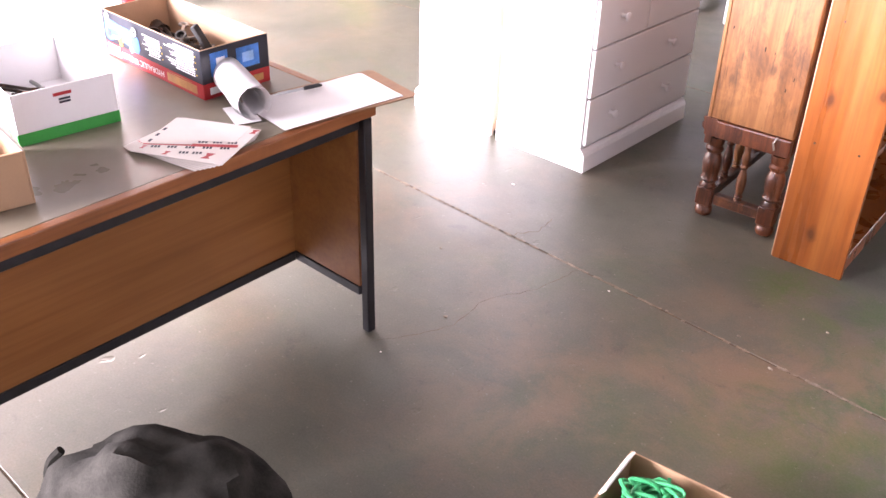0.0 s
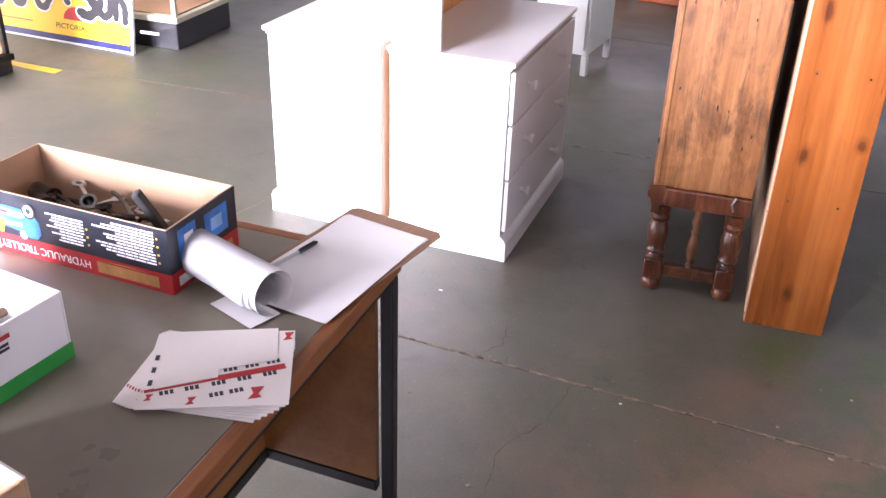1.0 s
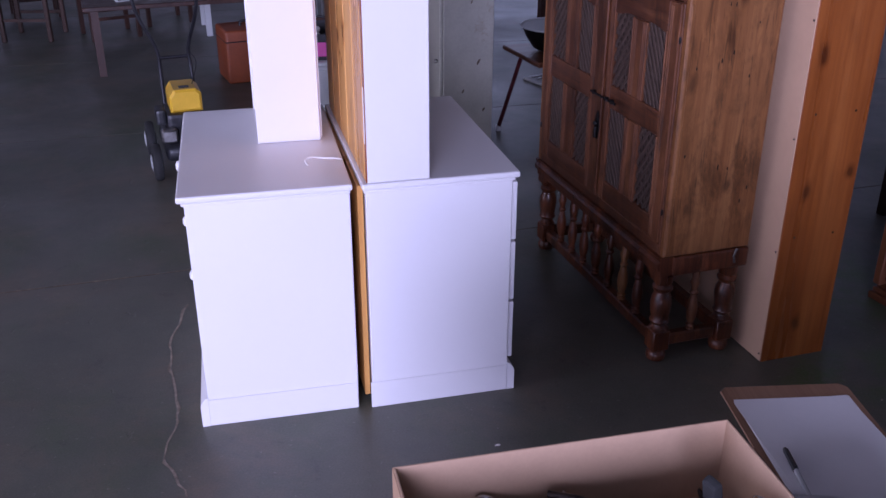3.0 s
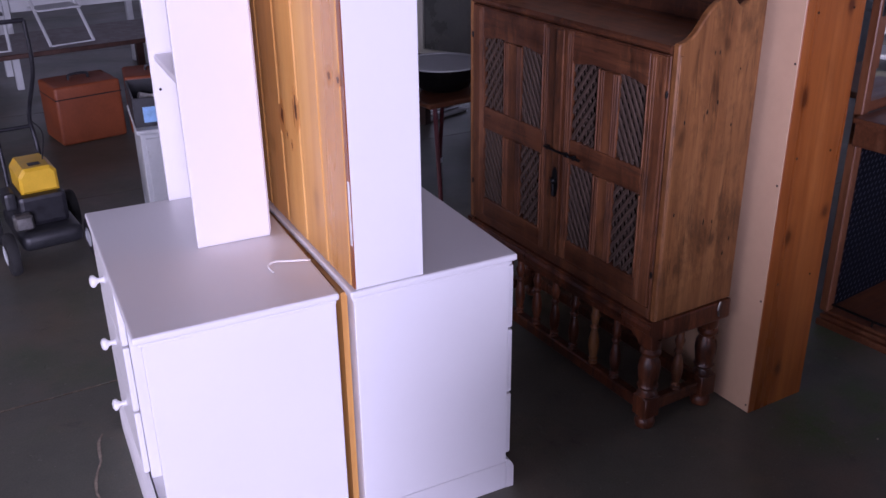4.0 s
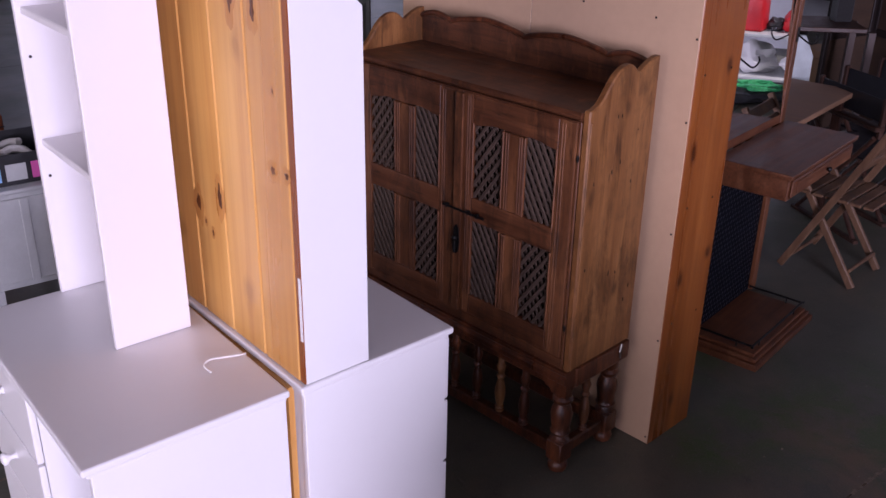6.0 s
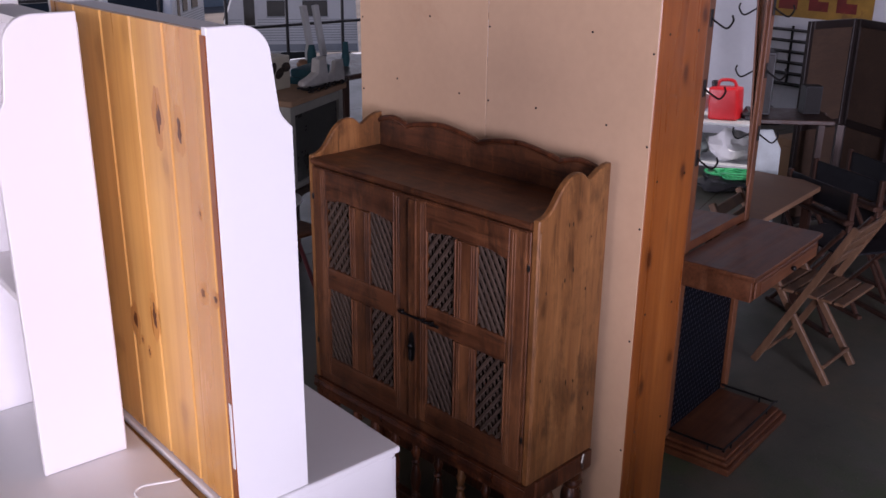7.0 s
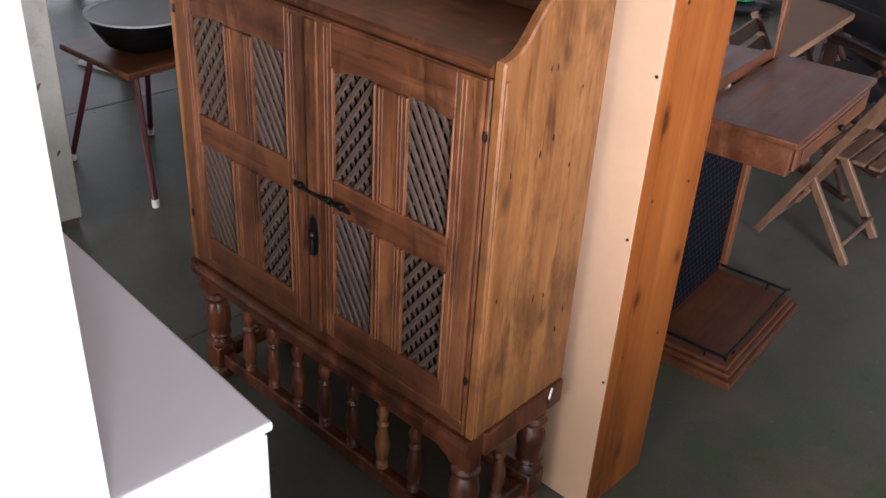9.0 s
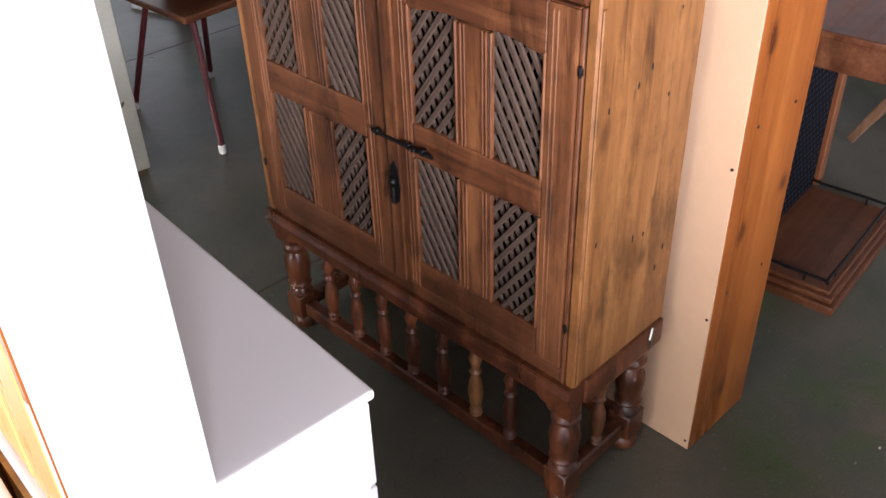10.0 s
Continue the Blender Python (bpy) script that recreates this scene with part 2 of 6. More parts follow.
M_print_white = paint("printed_white", (0.80, 0.80, 0.80), 0.5, 0.03, 22, 0.02)
M_green = paint("printed_green", (0.02, 0.33, 0.055), 0.45, 0.08, 15, 0.03)
M_paper = paint("white_paper", (0.80, 0.79, 0.79), 0.8, 0.02, 8, 0.05)
M_paper2 = paint("cream_card", (0.74, 0.69, 0.65), 0.75, 0.03, 8, 0.05)
M_ink = paint("dark_ink", (0.03, 0.03, 0.05), 0.7, 0.1, 30, 0)
M_mason = wood("brown_masonite", (0.20, 0.10, 0.055), (0.27, 0.145, 0.08), (0.33, 0.19, 0.11), 1, 0.6, 0, 0, 2)
M_cloth = paint("charcoal_canvas", (0.030, 0.029, 0.025), 1.0, 0.35, 14, 0.8, gloss=0.0)
M_cloth.node_tree.nodes["Principled BSDF"].inputs["Specular IOR Level"].default_value = 0.12
M_rope = paint("green_nylon_rope", (0.02, 0.36, 0.13), 0.5, 0.25, 60, 0.4)
M_red = paint("red_plastic", (0.55, 0.018, 0.022), 0.35, 0.1, 8, 0.03)
M_yellow = paint("yellow_painted_metal", (0.72, 0.43, 0.02), 0.38, 0.1, 10, 0.05)
M_rubber = paint("black_rubber", (0.02, 0.02, 0.02), 0.85, 0.2, 30, 0.3)
M_plastic_dark = paint("dark_plastic", (0.022, 0.023, 0.026), 0.45, 0.2, 20, 0.1)
M_sign = paint("yellow_enamel_sign", (0.80, 0.50, 0.035), 0.4, 0.06, 4, 0.05, dirt=(0.62, 0.36, 0.03), dirt_at=0.66)
M_sign_blue = paint("dark_blue_enamel", (0.025, 0.03, 0.14), 0.4, 0.2, 12, 0.03)
M_sign_ink = paint("faded_black_lettering", (0.022, 0.02, 0.026), 0.5, 0.3, 12, 0.03)
M_cream = paint("cream_painted_wood", (0.44, 0.41, 0.32), 0.5, 0.06, 6, 0.1, dirt=(0.36, 0.27, 0.17), dirt_at=0.62)
# grubby white, its base tone lowered to carry the shade it stands in
M_cup = paint("grubby_shade_darkened_paint", (0.42, 0.42, 0.365), 0.5, 0.12, 5, 0.08, dirt=(0.28, 0.25, 0.19), dirt_at=0.58)
M_greywhite = paint("chipped_pale_grey_paint", (0.50, 0.52, 0.52), 0.55, 0.07, 6, 0.2, dirt=(0.16, 0.13, 0.11), dirt_at=0.64)
M_orange = paint("orange_brown_vinyl", (0.26, 0.062, 0.018), 0.5, 0.15, 5, 0.2)
M_darkwood = wood("dark_chair_wood", (0.018, 0.008, 0.006), (0.045, 0.018, 0.011), (0.08, 0.034, 0.02), 2, 0.4)
M_cushion = paint("drab_green_upholstery", (0.085, 0.08, 0.06), 0.95, 0.2, 30, 0.5)
M_maroon = paint("maroon_steel_leg", (0.11, 0.018, 0.022), 0.4, 0.2, 20, 0.05)
M_hall = wood("red_brown_hallstand_wood", (0.048, 0.013, 0.006), (0.120, 0.038, 0.015), (0.20, 0.078, 0.032), 0, 0.36, 0, 0.4)
M_hall_v = wood("red_brown_hallstand_posts", (0.060, 0.018, 0.008), (0.150, 0.050, 0.019), (0.23, 0.092, 0.037), 2, 0.36, 0, 0.4)
M_slatwood = wood("pale_beech_slats", (0.1330, 0.0735, 0.0385), (0.2100, 0.1260, 0.0700), (0.2800, 0.1820, 0.1120), 2, 0.5, 0, 0.2)
M_mesh = paint("dark_woven_panel", (0.006, 0.007, 0.011), 0.85, 0.4, 90, 0.8)
M_mesh.node_tree.nodes["Principled BSDF"].inputs["Specular IOR Level"].default_value = 0.08
M_screen = wood("brown_screen_cloth", (0.045, 0.024, 0.014), (0.066, 0.037, 0.022), (0.09, 0.052, 0.033), 0, 0.9)
M_blackwood = wood("black_screen_wood", (0.008, 0.005, 0.005), (0.016, 0.010, 0.009), (0.03, 0.02, 0.017), 2, 0.45)
M_oldsign = paint("faded_yellow_tin", (0.40, 0.22, 0.035), 0.5, 0.2, 5, 0.05, dirt=(0.20, 0.10, 0.03), dirt_at=0.56)
M_oldred = paint("faded_red_paint", (0.20, 0.022, 0.018), 0.5, 0.2, 7, 0.05, dirt=(0.34, 0.18, 0.04), dirt_at=0.56)
M_chairwood = wood("brown_folding_chair_wood", (0.075, 0.034, 0.017), (0.150, 0.075, 0.038), (0.22, 0.12, 0.065), 2, 0.5, 0, 0.3)
# paler and glossier than the panel behind: lattice glints put into the colour
M_weave = paint("woven_cane_with_glints", (0.030, 0.033, 0.050), 0.4, 0.5, 90, 0.4)
M_caravan = paint("white_caravan_panel", (0.66, 0.68, 0.70), 0.35, 0.05, 1.2, 0.05)
M_caravan2 = paint("grey_caravan_trim", (0.30, 0.33, 0.36), 0.5, 0.1, 3, 0.05)
M_dark_glass = paint("dark_window_glass", (0.015, 0.018, 0.02), 0.08, 0.1, 3, 0)
M_dusty = paint("dusty_cabinet_glass", (0.075, 0.080, 0.074), 0.3, 0.2, 5, 0, dirt=(0.13, 0.13, 0.12), dirt_at=0.55)
M_ground = paint("yard_gravel", (0.23, 0.20, 0.17), 0.95, 0.2, 0.8, 0.6, dirt=(0.14, 0.13, 0.11), dirt_at=0.55)
M_glass = clear("clear_glass", (0.96, 0.99, 0.97))
M_mirror, _nt, _b = shader("silvered_mirror", 0.015, 1.0, (0.86, 0.88, 0.88))
M_skate = paint("scuffed_pale_leather", (0.60, 0.59, 0.56), 0.55, 0.1, 14, 0.2, dirt=(0.25, 0.22, 0.2), dirt_at=0.62)
M_cable = paint("white_cable", (0.75, 0.74, 0.72), 0.4, 0.03, 20, 0)
M_pink = paint("pink_card", (0.65, 0.10, 0.36), 0.6, 0.05, 10, 0)
M_teal = paint("teal_fabric", (0.02, 0.09, 0.11), 0.85, 0.2, 12, 0.3)
M_pale = paint("pale_mottled_cloth", (0.52, 0.58, 0.58), 0.85, 0.1, 14, 0.3, dirt=(0.3, 0.38, 0.38), dirt_at=0.55)
for gm in (M_glass,):
    gm.use_backface_culling = False


# ---- mesh helpers ----
def thing(name, loc=(0, 0, 0), rz=0.0, label="", category="", group="", kind="", rx=0.0, ry=0.0):
    o = new(name)
    o.empty_display_size = 0.1
    o.matrix_world = pose(*loc, rx, ry, rz)
    return tagged(o, label, category, group, kind)


def part(name, bm, material, parent=None, label="", smooth=False):
    me = bpy.data.meshes.new(name)
    bm.normal_update()
    bm.to_mesh(me)
    bm.free()
    me.materials.append(material)
    if smooth:
        me.shade_smooth()
        me.set_sharp_from_angle(angle=radians(40))
    o = new(name, me)
    if parent:
        o.parent = parent
    if label:
        tagged(o, label)
    return o


def box(x0, y0, z0, x1, y1, z1, bev=0.0, seg=1):
    bm = bmesh.new()
    bmesh.ops.create_cube(bm, size=1.0)
    for v in bm.verts:
        v.co = Vector((x0 + (v.co.x + 0.5) * (x1 - x0), y0 + (v.co.y + 0.5) * (y1 - y0), z0 + (v.co.z + 0.5) * (z1 - z0)))
    if bev:
        bev = min(bev, 0.45 * min(abs(x1 - x0), abs(y1 - y0), abs(z1 - z0)))
        bmesh.ops.bevel(bm, geom=bm.edges[:], offset=bev, segments=seg, profile=0.6, affect='EDGES')
    return bm


def join(*bms):
    out = bms[0]
    for b in bms[1:]:
        me = bpy.data.meshes.new("tmp")
        b.to_mesh(me)
        out.from_mesh(me)
        b.free()
        bpy.data.meshes.remove(me)
    return out


def moved(bm, m):
    bmesh.ops.transform(bm, matrix=m, verts=bm.verts)
    return bm


def prism(pts, axis, a0, a1, bev=0.0):
    """A flat outline, given in the other two axes in order, pulled from a0 to a1."""
    bm = bmesh.new()

    def co(p, a):
        q = list(p)
        q.insert(axis, a)
        return q
    lo = [bm.verts.new(co(p, a0)) for p in pts]
    hi = [bm.verts.new(co(p, a1)) for p in pts]
    n = len(pts)
    bm.faces.new(lo)
    bm.faces.new(hi[::-1])
    for i in range(n):
        bm.faces.new((lo[i], hi[i], hi[(i + 1) % n], lo[(i + 1) % n]))
    bmesh.ops.recalc_face_normals(bm, faces=bm.faces[:])
    if bev:
        edges = [e for e in bm.edges if abs(e.verts[0].co[axis] - e.verts[1].co[axis]) < 1e-6]
        bmesh.ops.bevel(bm, geom=edges, offset=bev, segments=1, affect='EDGES')
    return bm


def lathe(profile, cx=0, cy=0, seg=14):
    bm = bmesh.new()
    rings = []
    for r, z in profile:
        rings.append([bm.verts.new((cx + r * math.cos(2 * math.pi * i / seg), cy + r * math.sin(2 * math.pi * i / seg), z)) for i in range(seg)])
    for a, b in zip(rings, rings[1:]):
        for i in range(seg):
            bm.faces.new((a[i], a[(i + 1) % seg], b[(i + 1) % seg], b[i]))
    bm.faces.new(rings[0][::-1])
    bm.faces.new(rings[-1])
    return bm


def tube(pts, r, seg=8, closed=False):
    bm = bmesh.new()
    pts = [Vector(p) for p in pts]
    n = len(pts)
    rings = []
    up = None
    for i, p in enumerate(pts):
        if closed:
            d = pts[(i + 1) % n] - pts[i - 1]
        else:
            d = pts[min(i + 1, n - 1)] - pts[max(i - 1, 0)]
        d.normalize()
        if up is None:
            up = d.orthogonal().normalized()
        else:
            up = (up - d * up.dot(d))
            up = up.normalized() if up.length > 1e-6 else d.orthogonal().normalized()
        side = d.cross(up)
        rings.append([bm.verts.new(p + r * (math.cos(2 * math.pi * k / seg) * up + math.sin(2 * math.pi * k / seg) * side)) for k in range(seg)])
    pairs = list(zip(rings, rings[1:])) + ([(rings[-1], rings[0])] if closed else [])
    for a, b in pairs:
        for i in range(seg):
            bm.faces.new((a[i], a[(i + 1) % seg], b[(i + 1) % seg], b[i]))
    if not closed:
        bm.faces.new(rings[0][::-1])
        bm.faces.new(rings[-1])
    return bm


def ball(x, y, z, rx, ry, rz, sub=2, wobble=0.0, seed=0):
    bm = bmesh.new()
    bmesh.ops.create_icosphere(bm, subdivisions=sub, radius=1.0)
    for v in bm.verts:
        k = 1 + wobble * noise.noise(v.co * 1.7 + Vector((seed * 3.1, seed, 0)))
        v.co = Vector((x + v.co.x * rx * k, y + v.co.y * ry * k, z + v.co.z * rz * k))
    return bm


def smooth_line(pts, n=6):
    """Catmull-Rom through the points."""
    out = []
    P = [Vector(p) for p in pts]
    P = [2 * P[0] - P[1]] + P + [2 * P[-1] - P[-2]]
    for i in range(1, len(P) - 2):
        a, b, c, d = P[i - 1:i + 3]
        for k in range(n):
            t = k / n
            out.append(0.5 * (2 * b + (c - a) * t + (2 * a - 5 * b + 4 * c - d) * t * t + (3 * b - a - 3 * c + d) * t ** 3))
    out.append(P[-2])
    return out


def lettering(text, size, material, parent, m, name="lettering", thick=0.0006):
    cu = bpy.data.curves.new(name, 'FONT')
    cu.body, cu.size, cu.align_x, cu.align_y, cu.extrude = text, size, 'CENTER', 'CENTER', thick
    tmp = new("tmp_text", cu)
    dg = bpy.context.evaluated_depsgraph_get()
    me = bpy.data.meshes.new_from_object(tmp.evaluated_get(dg))
    bpy.data.objects.remove(tmp)
    me.name = name
    me.materials.clear()
    me.materials.append(material)
    o = new(name, me)
    o.parent = parent
    o.matrix_local = m
    return o


# ---- the building ----
floor = thing("floor", label="worn grey concrete floor cast in strips", category="floor", kind="structure")
part("sub_base", box(-9.3, -4.8, -2.45, 5.9, 14.4, -0.0018), M_joint, floor)
JOINTS = [(-4.8, 0), (-3.6, 0), (-1.8, 0), (0.02, 0.0), (1.85, 0.0), (3.69, -0.01), (5.43, 0.07), (7.33, 0.03), (9.15, 0.0), (10.98, 0.0), (12.8, 0.0), (14.4, 0)]
for (ya, ka), (yb, kb) in zip(JOINTS, JOINTS[1:]):
    g = 0.002
    pts = [(-9.3, ya + ka * -6.3 + g), (5.9, ya + ka * 8.9 + g), (5.9, yb + kb * 8.9 - g), (-9.3, yb + kb * -6.3 - g)]
    part("floor_strip", prism(pts, 2, -0.03, 0.0, 0.003), M_floor, floor)


def crack(points, w):
    line = smooth_line([(x, y, 0) for x, y in points], 7)
    rnd = random.Random(len(points) * 7 + 3)
    bm = bmesh.new()
    prev = None
    for i, p in enumerate(line):
        o = Vector((rnd.uniform(-0.008, 0.008), rnd.uniform(-0.008, 0.008), 0.0015))
        ww = w * rnd.uniform(0.4, 1.2)
        d = (line[min(i + 1, len(line) - 1)] - line[max(i - 1, 0)]).normalized()
        s = Vector((-d.y, d.x, 0)) * ww
        pair = (bm.verts.new(p + o - s), bm.verts.new(p + o + s))
        if prev:
            bm.faces.new((prev[0], pair[0], pair[1], prev[1]))
        prev = pair
    return bm


part("crack", crack([(-3.46, 3.68), (-3.40, 3.95), (-3.46, 4.15), (-3.43, 4.4), (-3.47, 4.75), (-3.42, 5.1)], 0.005), M_crack, floor)
part("crack", crack([(-1.93, 3.67), (-1.95, 3.5), (-2.03, 3.3), (-2.02, 3.1), (-2.12, 2.9)], 0.0014), M_joint, floor)
part("crack", crack([(-2.25, 3.68), (-2.2, 3.78), (-2.22, 3.88)], 0.002), M_joint, floor)



def crumbled_joint(points, w, seed):
    """Sandy, broken edge along a joint: short uneven slivers lying almost flush."""
    rnd = random.Random(seed)
    line = smooth_line([(x, y, 0) for x, y in points], 40)
    bm = bmesh.new()
    for p, q in zip(line, line[1:]):
        if rnd.random() < 0.25:
            continue
        d = (q - p).normalized()
        n = Vector((-d.y, d.x, 0))
        k = [rnd.uniform(0.15, 1.0) * w * (1 if j % 2 else -1) for j in range(4)]
        z = Vector((0, 0, 0.0012))
        bm.faces.new([bm.verts.new(c + z) for c in (p + n * k[0], q + n * k[2], q + n * k[3], p + n * k[1])])
    return bm


part("joint_crumbs", crumbled_joint([(-5.2, 3.712), (-4.1, 3.701), (-3.0, 3.69), (-2.2, 3.682), (-1.3, 3.673), (-0.4, 3.664)], 0.009, 3), M_crack, floor, "sandy crumbs along a joint")
part("joint_crumbs", crumbled_joint([(-5.2, 5.276), (-4.2, 5.346), (-3.0, 5.43), (-2.0, 5.50)], 0.007, 8), M_crack, floor, "sandy crumbs along a joint")
bits_rnd = random.Random(44)
for i in range(40):
    x, y = bits_rnd.uniform(-4.6, -0.5), bits_rnd.uniform(2.7, 4.2)
    w = bits_rnd.uniform(0.004, 0.012)
    if -3.45 < x < -1.2 and y > 4.15 or x > -3.15 and x < -2.1 and y < 3.0:
        continue
    part("grit", ball(x, y, 0.002, w, w * 0.6, 0.003, 1, 0.6, i), M_crack if i % 3 else M_paper2, floor)

part("ground", prism([(-400, -400), (400, -400), (400, 400), (-400, 400)], 2, -2.60, -2.45), M_ground)
tagged(bpy.data.objects["ground"], "dusty gravel yard around the shed", "ground", kind="structure")


def wall(name, bms, mat=M_wall, label="whitewashed plaster wall of the shed"):
    o = part(name, join(*bms), mat)
    return tagged(o, label, "wall", kind="structure")


wall("wall_south", [box(-9.3, -5.0, -2.45, -7.7, -4.8, 4.6), box(-2.6, -5.0, -2.45, 5.9, -4.8, 4.6), box(-7.7, -5.0, 3.75, -2.6, -4.8, 4.6), box(-7.7, -5.0, -2.45, -2.6, -4.8, -0.01)])
wall("wall_west", [box(-9.5, -5.0, -2.45, -9.3, 1.5, 4.6), box(-9.5, 6.3, -2.45, -9.3, 14.6, 4.6), box(-9.5, 1.5, 3.3, -9.3, 6.3, 4.6), box(-9.5, 1.5, -2.45, -9.3, 6.3, -0.01)])
wall("wall_north", [box(-9.3, 14.4, -2.45, -0.6, 14.6, 4.6), box(-0.6, 14.4, 2.4, 5.9, 14.6, 4.6), box(-0.6, 14.4, -2.45, 5.9, 14.6, -0.01)])
wall("wall_east", [box(5.9, -5.0, -2.45, 6.1, 14.6, 4.6)])
# opening added to let sun onto the east shelves, north overhang to block it
ceiling = part("ceiling", join(box(-9.5, -5.0, 4.6, 1.9, 17.5, 4.7), box(4.0, -5.0, 4.6, 6.1, 17.5, 4.7), box(1.9, -5.0, 4.6, 4.0, 5.5, 4.7), box(1.9, 7.1, 4.6, 4.0, 17.5, 4.7)), M_roof)
tagged(ceiling, "unseen grey sheet-metal roof with added sun opening and overhang", "ceiling", kind="structure")


# ---- white bedroom units, back to back ----
def knob(parent, x, y, z, sx):
    prof = [(0.006, 0), (0.011, 0.001), (0.008, 0.006), (0.0065, 0.014), (0.009, 0.020), (0.0165, 0.026), (0.018, 0.031), (0.016, 0.036), (0.008, 0.040)]
    bm = moved(lathe(prof, seg=14), pose(x, y, z, 0, 90 * sx, 0))
    part("knob", bm, M_white, parent, "white turned wooden knob", True)


def drawer(parent, x, sx, y0, y1, z0, z1, knobs):
    d = part("drawer", box(min(x, x + sx * 0.017), y0, z0, max(x, x + sx * 0.017), y1, z1, 0.005, 2), M_white, parent)
    for y in knobs:
        knob(d, x + sx * 0.016, y, (z0 + z1) / 2 + 0.01, sx)


Y0, Y1 = 4.285, 5.095
# chest with drawers towards +x
chest = thing("chest_of_drawers", (-2.62, 4.69, 0), 0, "white painted chest of drawers with round knobs", "chest of drawers")


def rel(bm, o):
    return moved(bm, Matrix.Translation(-o.matrix_world.translation))


part("side_panel", rel(box(-2.830, Y0, 0.0, -2.392, Y0 + 0.018, 0.732, 0.002), chest), M_white, chest)
part("side_panel", rel(box(-2.830, Y1 - 0.018, 0.0, -2.392, Y1, 0.732, 0.002), chest), M_white, chest)
part("carcass", rel(box(-2.825, Y0 + 0.0185, 0.05, -2.397, Y1 - 0.0185, 0.730), chest), M_white, chest)
part("top", rel(join(box(-2.840, Y0 - 0.008, 0.733, -2.372, Y1 + 0.008, 0.752, 0.007, 3), box(-2.835, Y0 - 0.002, 0.722, -2.384, Y1 + 0.002, 0.733, 0.003)), chest), M_white, chest)
part("pine_back", rel(box(-2.847, Y0 + 0.045, 0.02, -2.831, Y1 - 0.002, 0.73), chest), M_pine, chest, "bare varnished pine back board")
pl = [(-2.392, 0.0), (-2.368, 0.0), (-2.368, 0.07), (-2.374, 0.085), (-2.386, 0.098), (-2.392, 0.10)]
part("plinth", rel(prism(pl, 1, Y0 - 0.004, Y1 + 0.004), chest), M_white, chest)
part("plinth", rel(box(-2.835, Y0 - 0.004, 0.0, -2.393, Y0 - 0.0005, 0.092, 0.0015), chest), M_white, chest)
for z0, z1 in ((0.115, 0.315), (0.322, 0.520), (0.527, 0.715)):
    spans = [(Y0 + 0.008, Y1 - 0.008, (4.45, 4.86))] if z0 < 0.5 else [(Y0 + 0.008, 4.655, (4.45,)), (4.662, Y1 - 0.008, (4.86,))]
    for a, b, ks in spans:
        o = chest.matrix_world.translation
        drawer(chest, -2.391 - o.x, 1, a - o.y, b - o.y, z0, z1, [k - o.y for k in ks])

# kneehole table with drawers towards -x
table = thing("dressing_table", (-3.11, 4.69, 0), 0, "white painted kneehole dressing table with three drawers", "dressing table")
part("side_panel", rel(box(-3.330, Y0, 0.0, -2.873, Y0 + 0.018, 0.732, 0.002), table), M_white, table)
part("side_panel", rel(box(-3.330, Y1 - 0.018, 0.0, -2.873, Y1, 0.732, 0.002), table), M_white, table)
part("back_panel", rel(box(-2.881, Y0 + 0.0185, 0.02, -2.873, Y1 - 0.0185, 0.73), table), M_white, table)
part("pedestal", rel(box(-3.325, 4.665, 0.05, -2.882, Y1 - 0.0185, 0.730), table), M_white, table)
part("bottom_board", rel(box(-3.325, Y0 + 0.0185, 0.075, -2.882, 4.664, 0.095), table), M_white, table)
part("top", rel(join(box(-3.350, Y0 - 0.008, 0.733, -2.865, Y1 + 0.008, 0.752, 0.007, 3), box(-3.338, Y0 - 0.002, 0.722, -2.871, Y1 + 0.002, 0.733, 0.003)), table), M_white, table)
pl2 = [(-3.330, 0.0), (-3.354, 0.0), (-3.354, 0.07), (-3.348, 0.085), (-3.336, 0.098), (-3.330, 0.10)]
part("plinth", rel(prism(pl2, 1, Y0 - 0.004, Y1 + 0.004), table), M_white, table)
part("plinth", rel(box(-3.330, Y0 - 0.004, 0.0, -2.875, Y0 - 0.0005, 0.092, 0.0015), table), M_white, table)
for z0, z1 in ((0.115, 0.315), (0.322, 0.520), (0.527, 0.715)):
    o = table.matrix_world.translation
    drawer(table, -3.326 - o.x, -1, 4.668 - o.y, Y1 - 0.006 - o.y, z0, z1, [4.885 - o.y])


# shelf units standing on them
def scroll_side(xb, sx, depth, z0, z1):
    """Outline of a side board, from the back edge xb outwards by sx."""
    d = depth
    pts = [(xb, z0), (xb + sx * d, z0), (xb + sx * d, z1 - 0.210)]
    for k in range(1, 6):
        a = k / 5 * math.pi / 2
        pts.append((xb + sx * (d - 0.030 * math.sin(a) * 1.0), z1 - 0.210 + 0.045 * k / 5))
    for k in range(1, 6):
        t = k / 5
        pts.append((xb + sx * (d - 0.030 - 0.012 * t), z1 - 0.165 + 0.100 * t))
    for k in range(1, 9):
        a = k / 8 * math.pi / 2
        pts.append((xb + sx * (d - 0.042 - 0.065 * (1 - math.cos(a))), z1 - 0.065 + 0.065 * math.sin(a)))
    pts.append((xb, z1))
    return pts


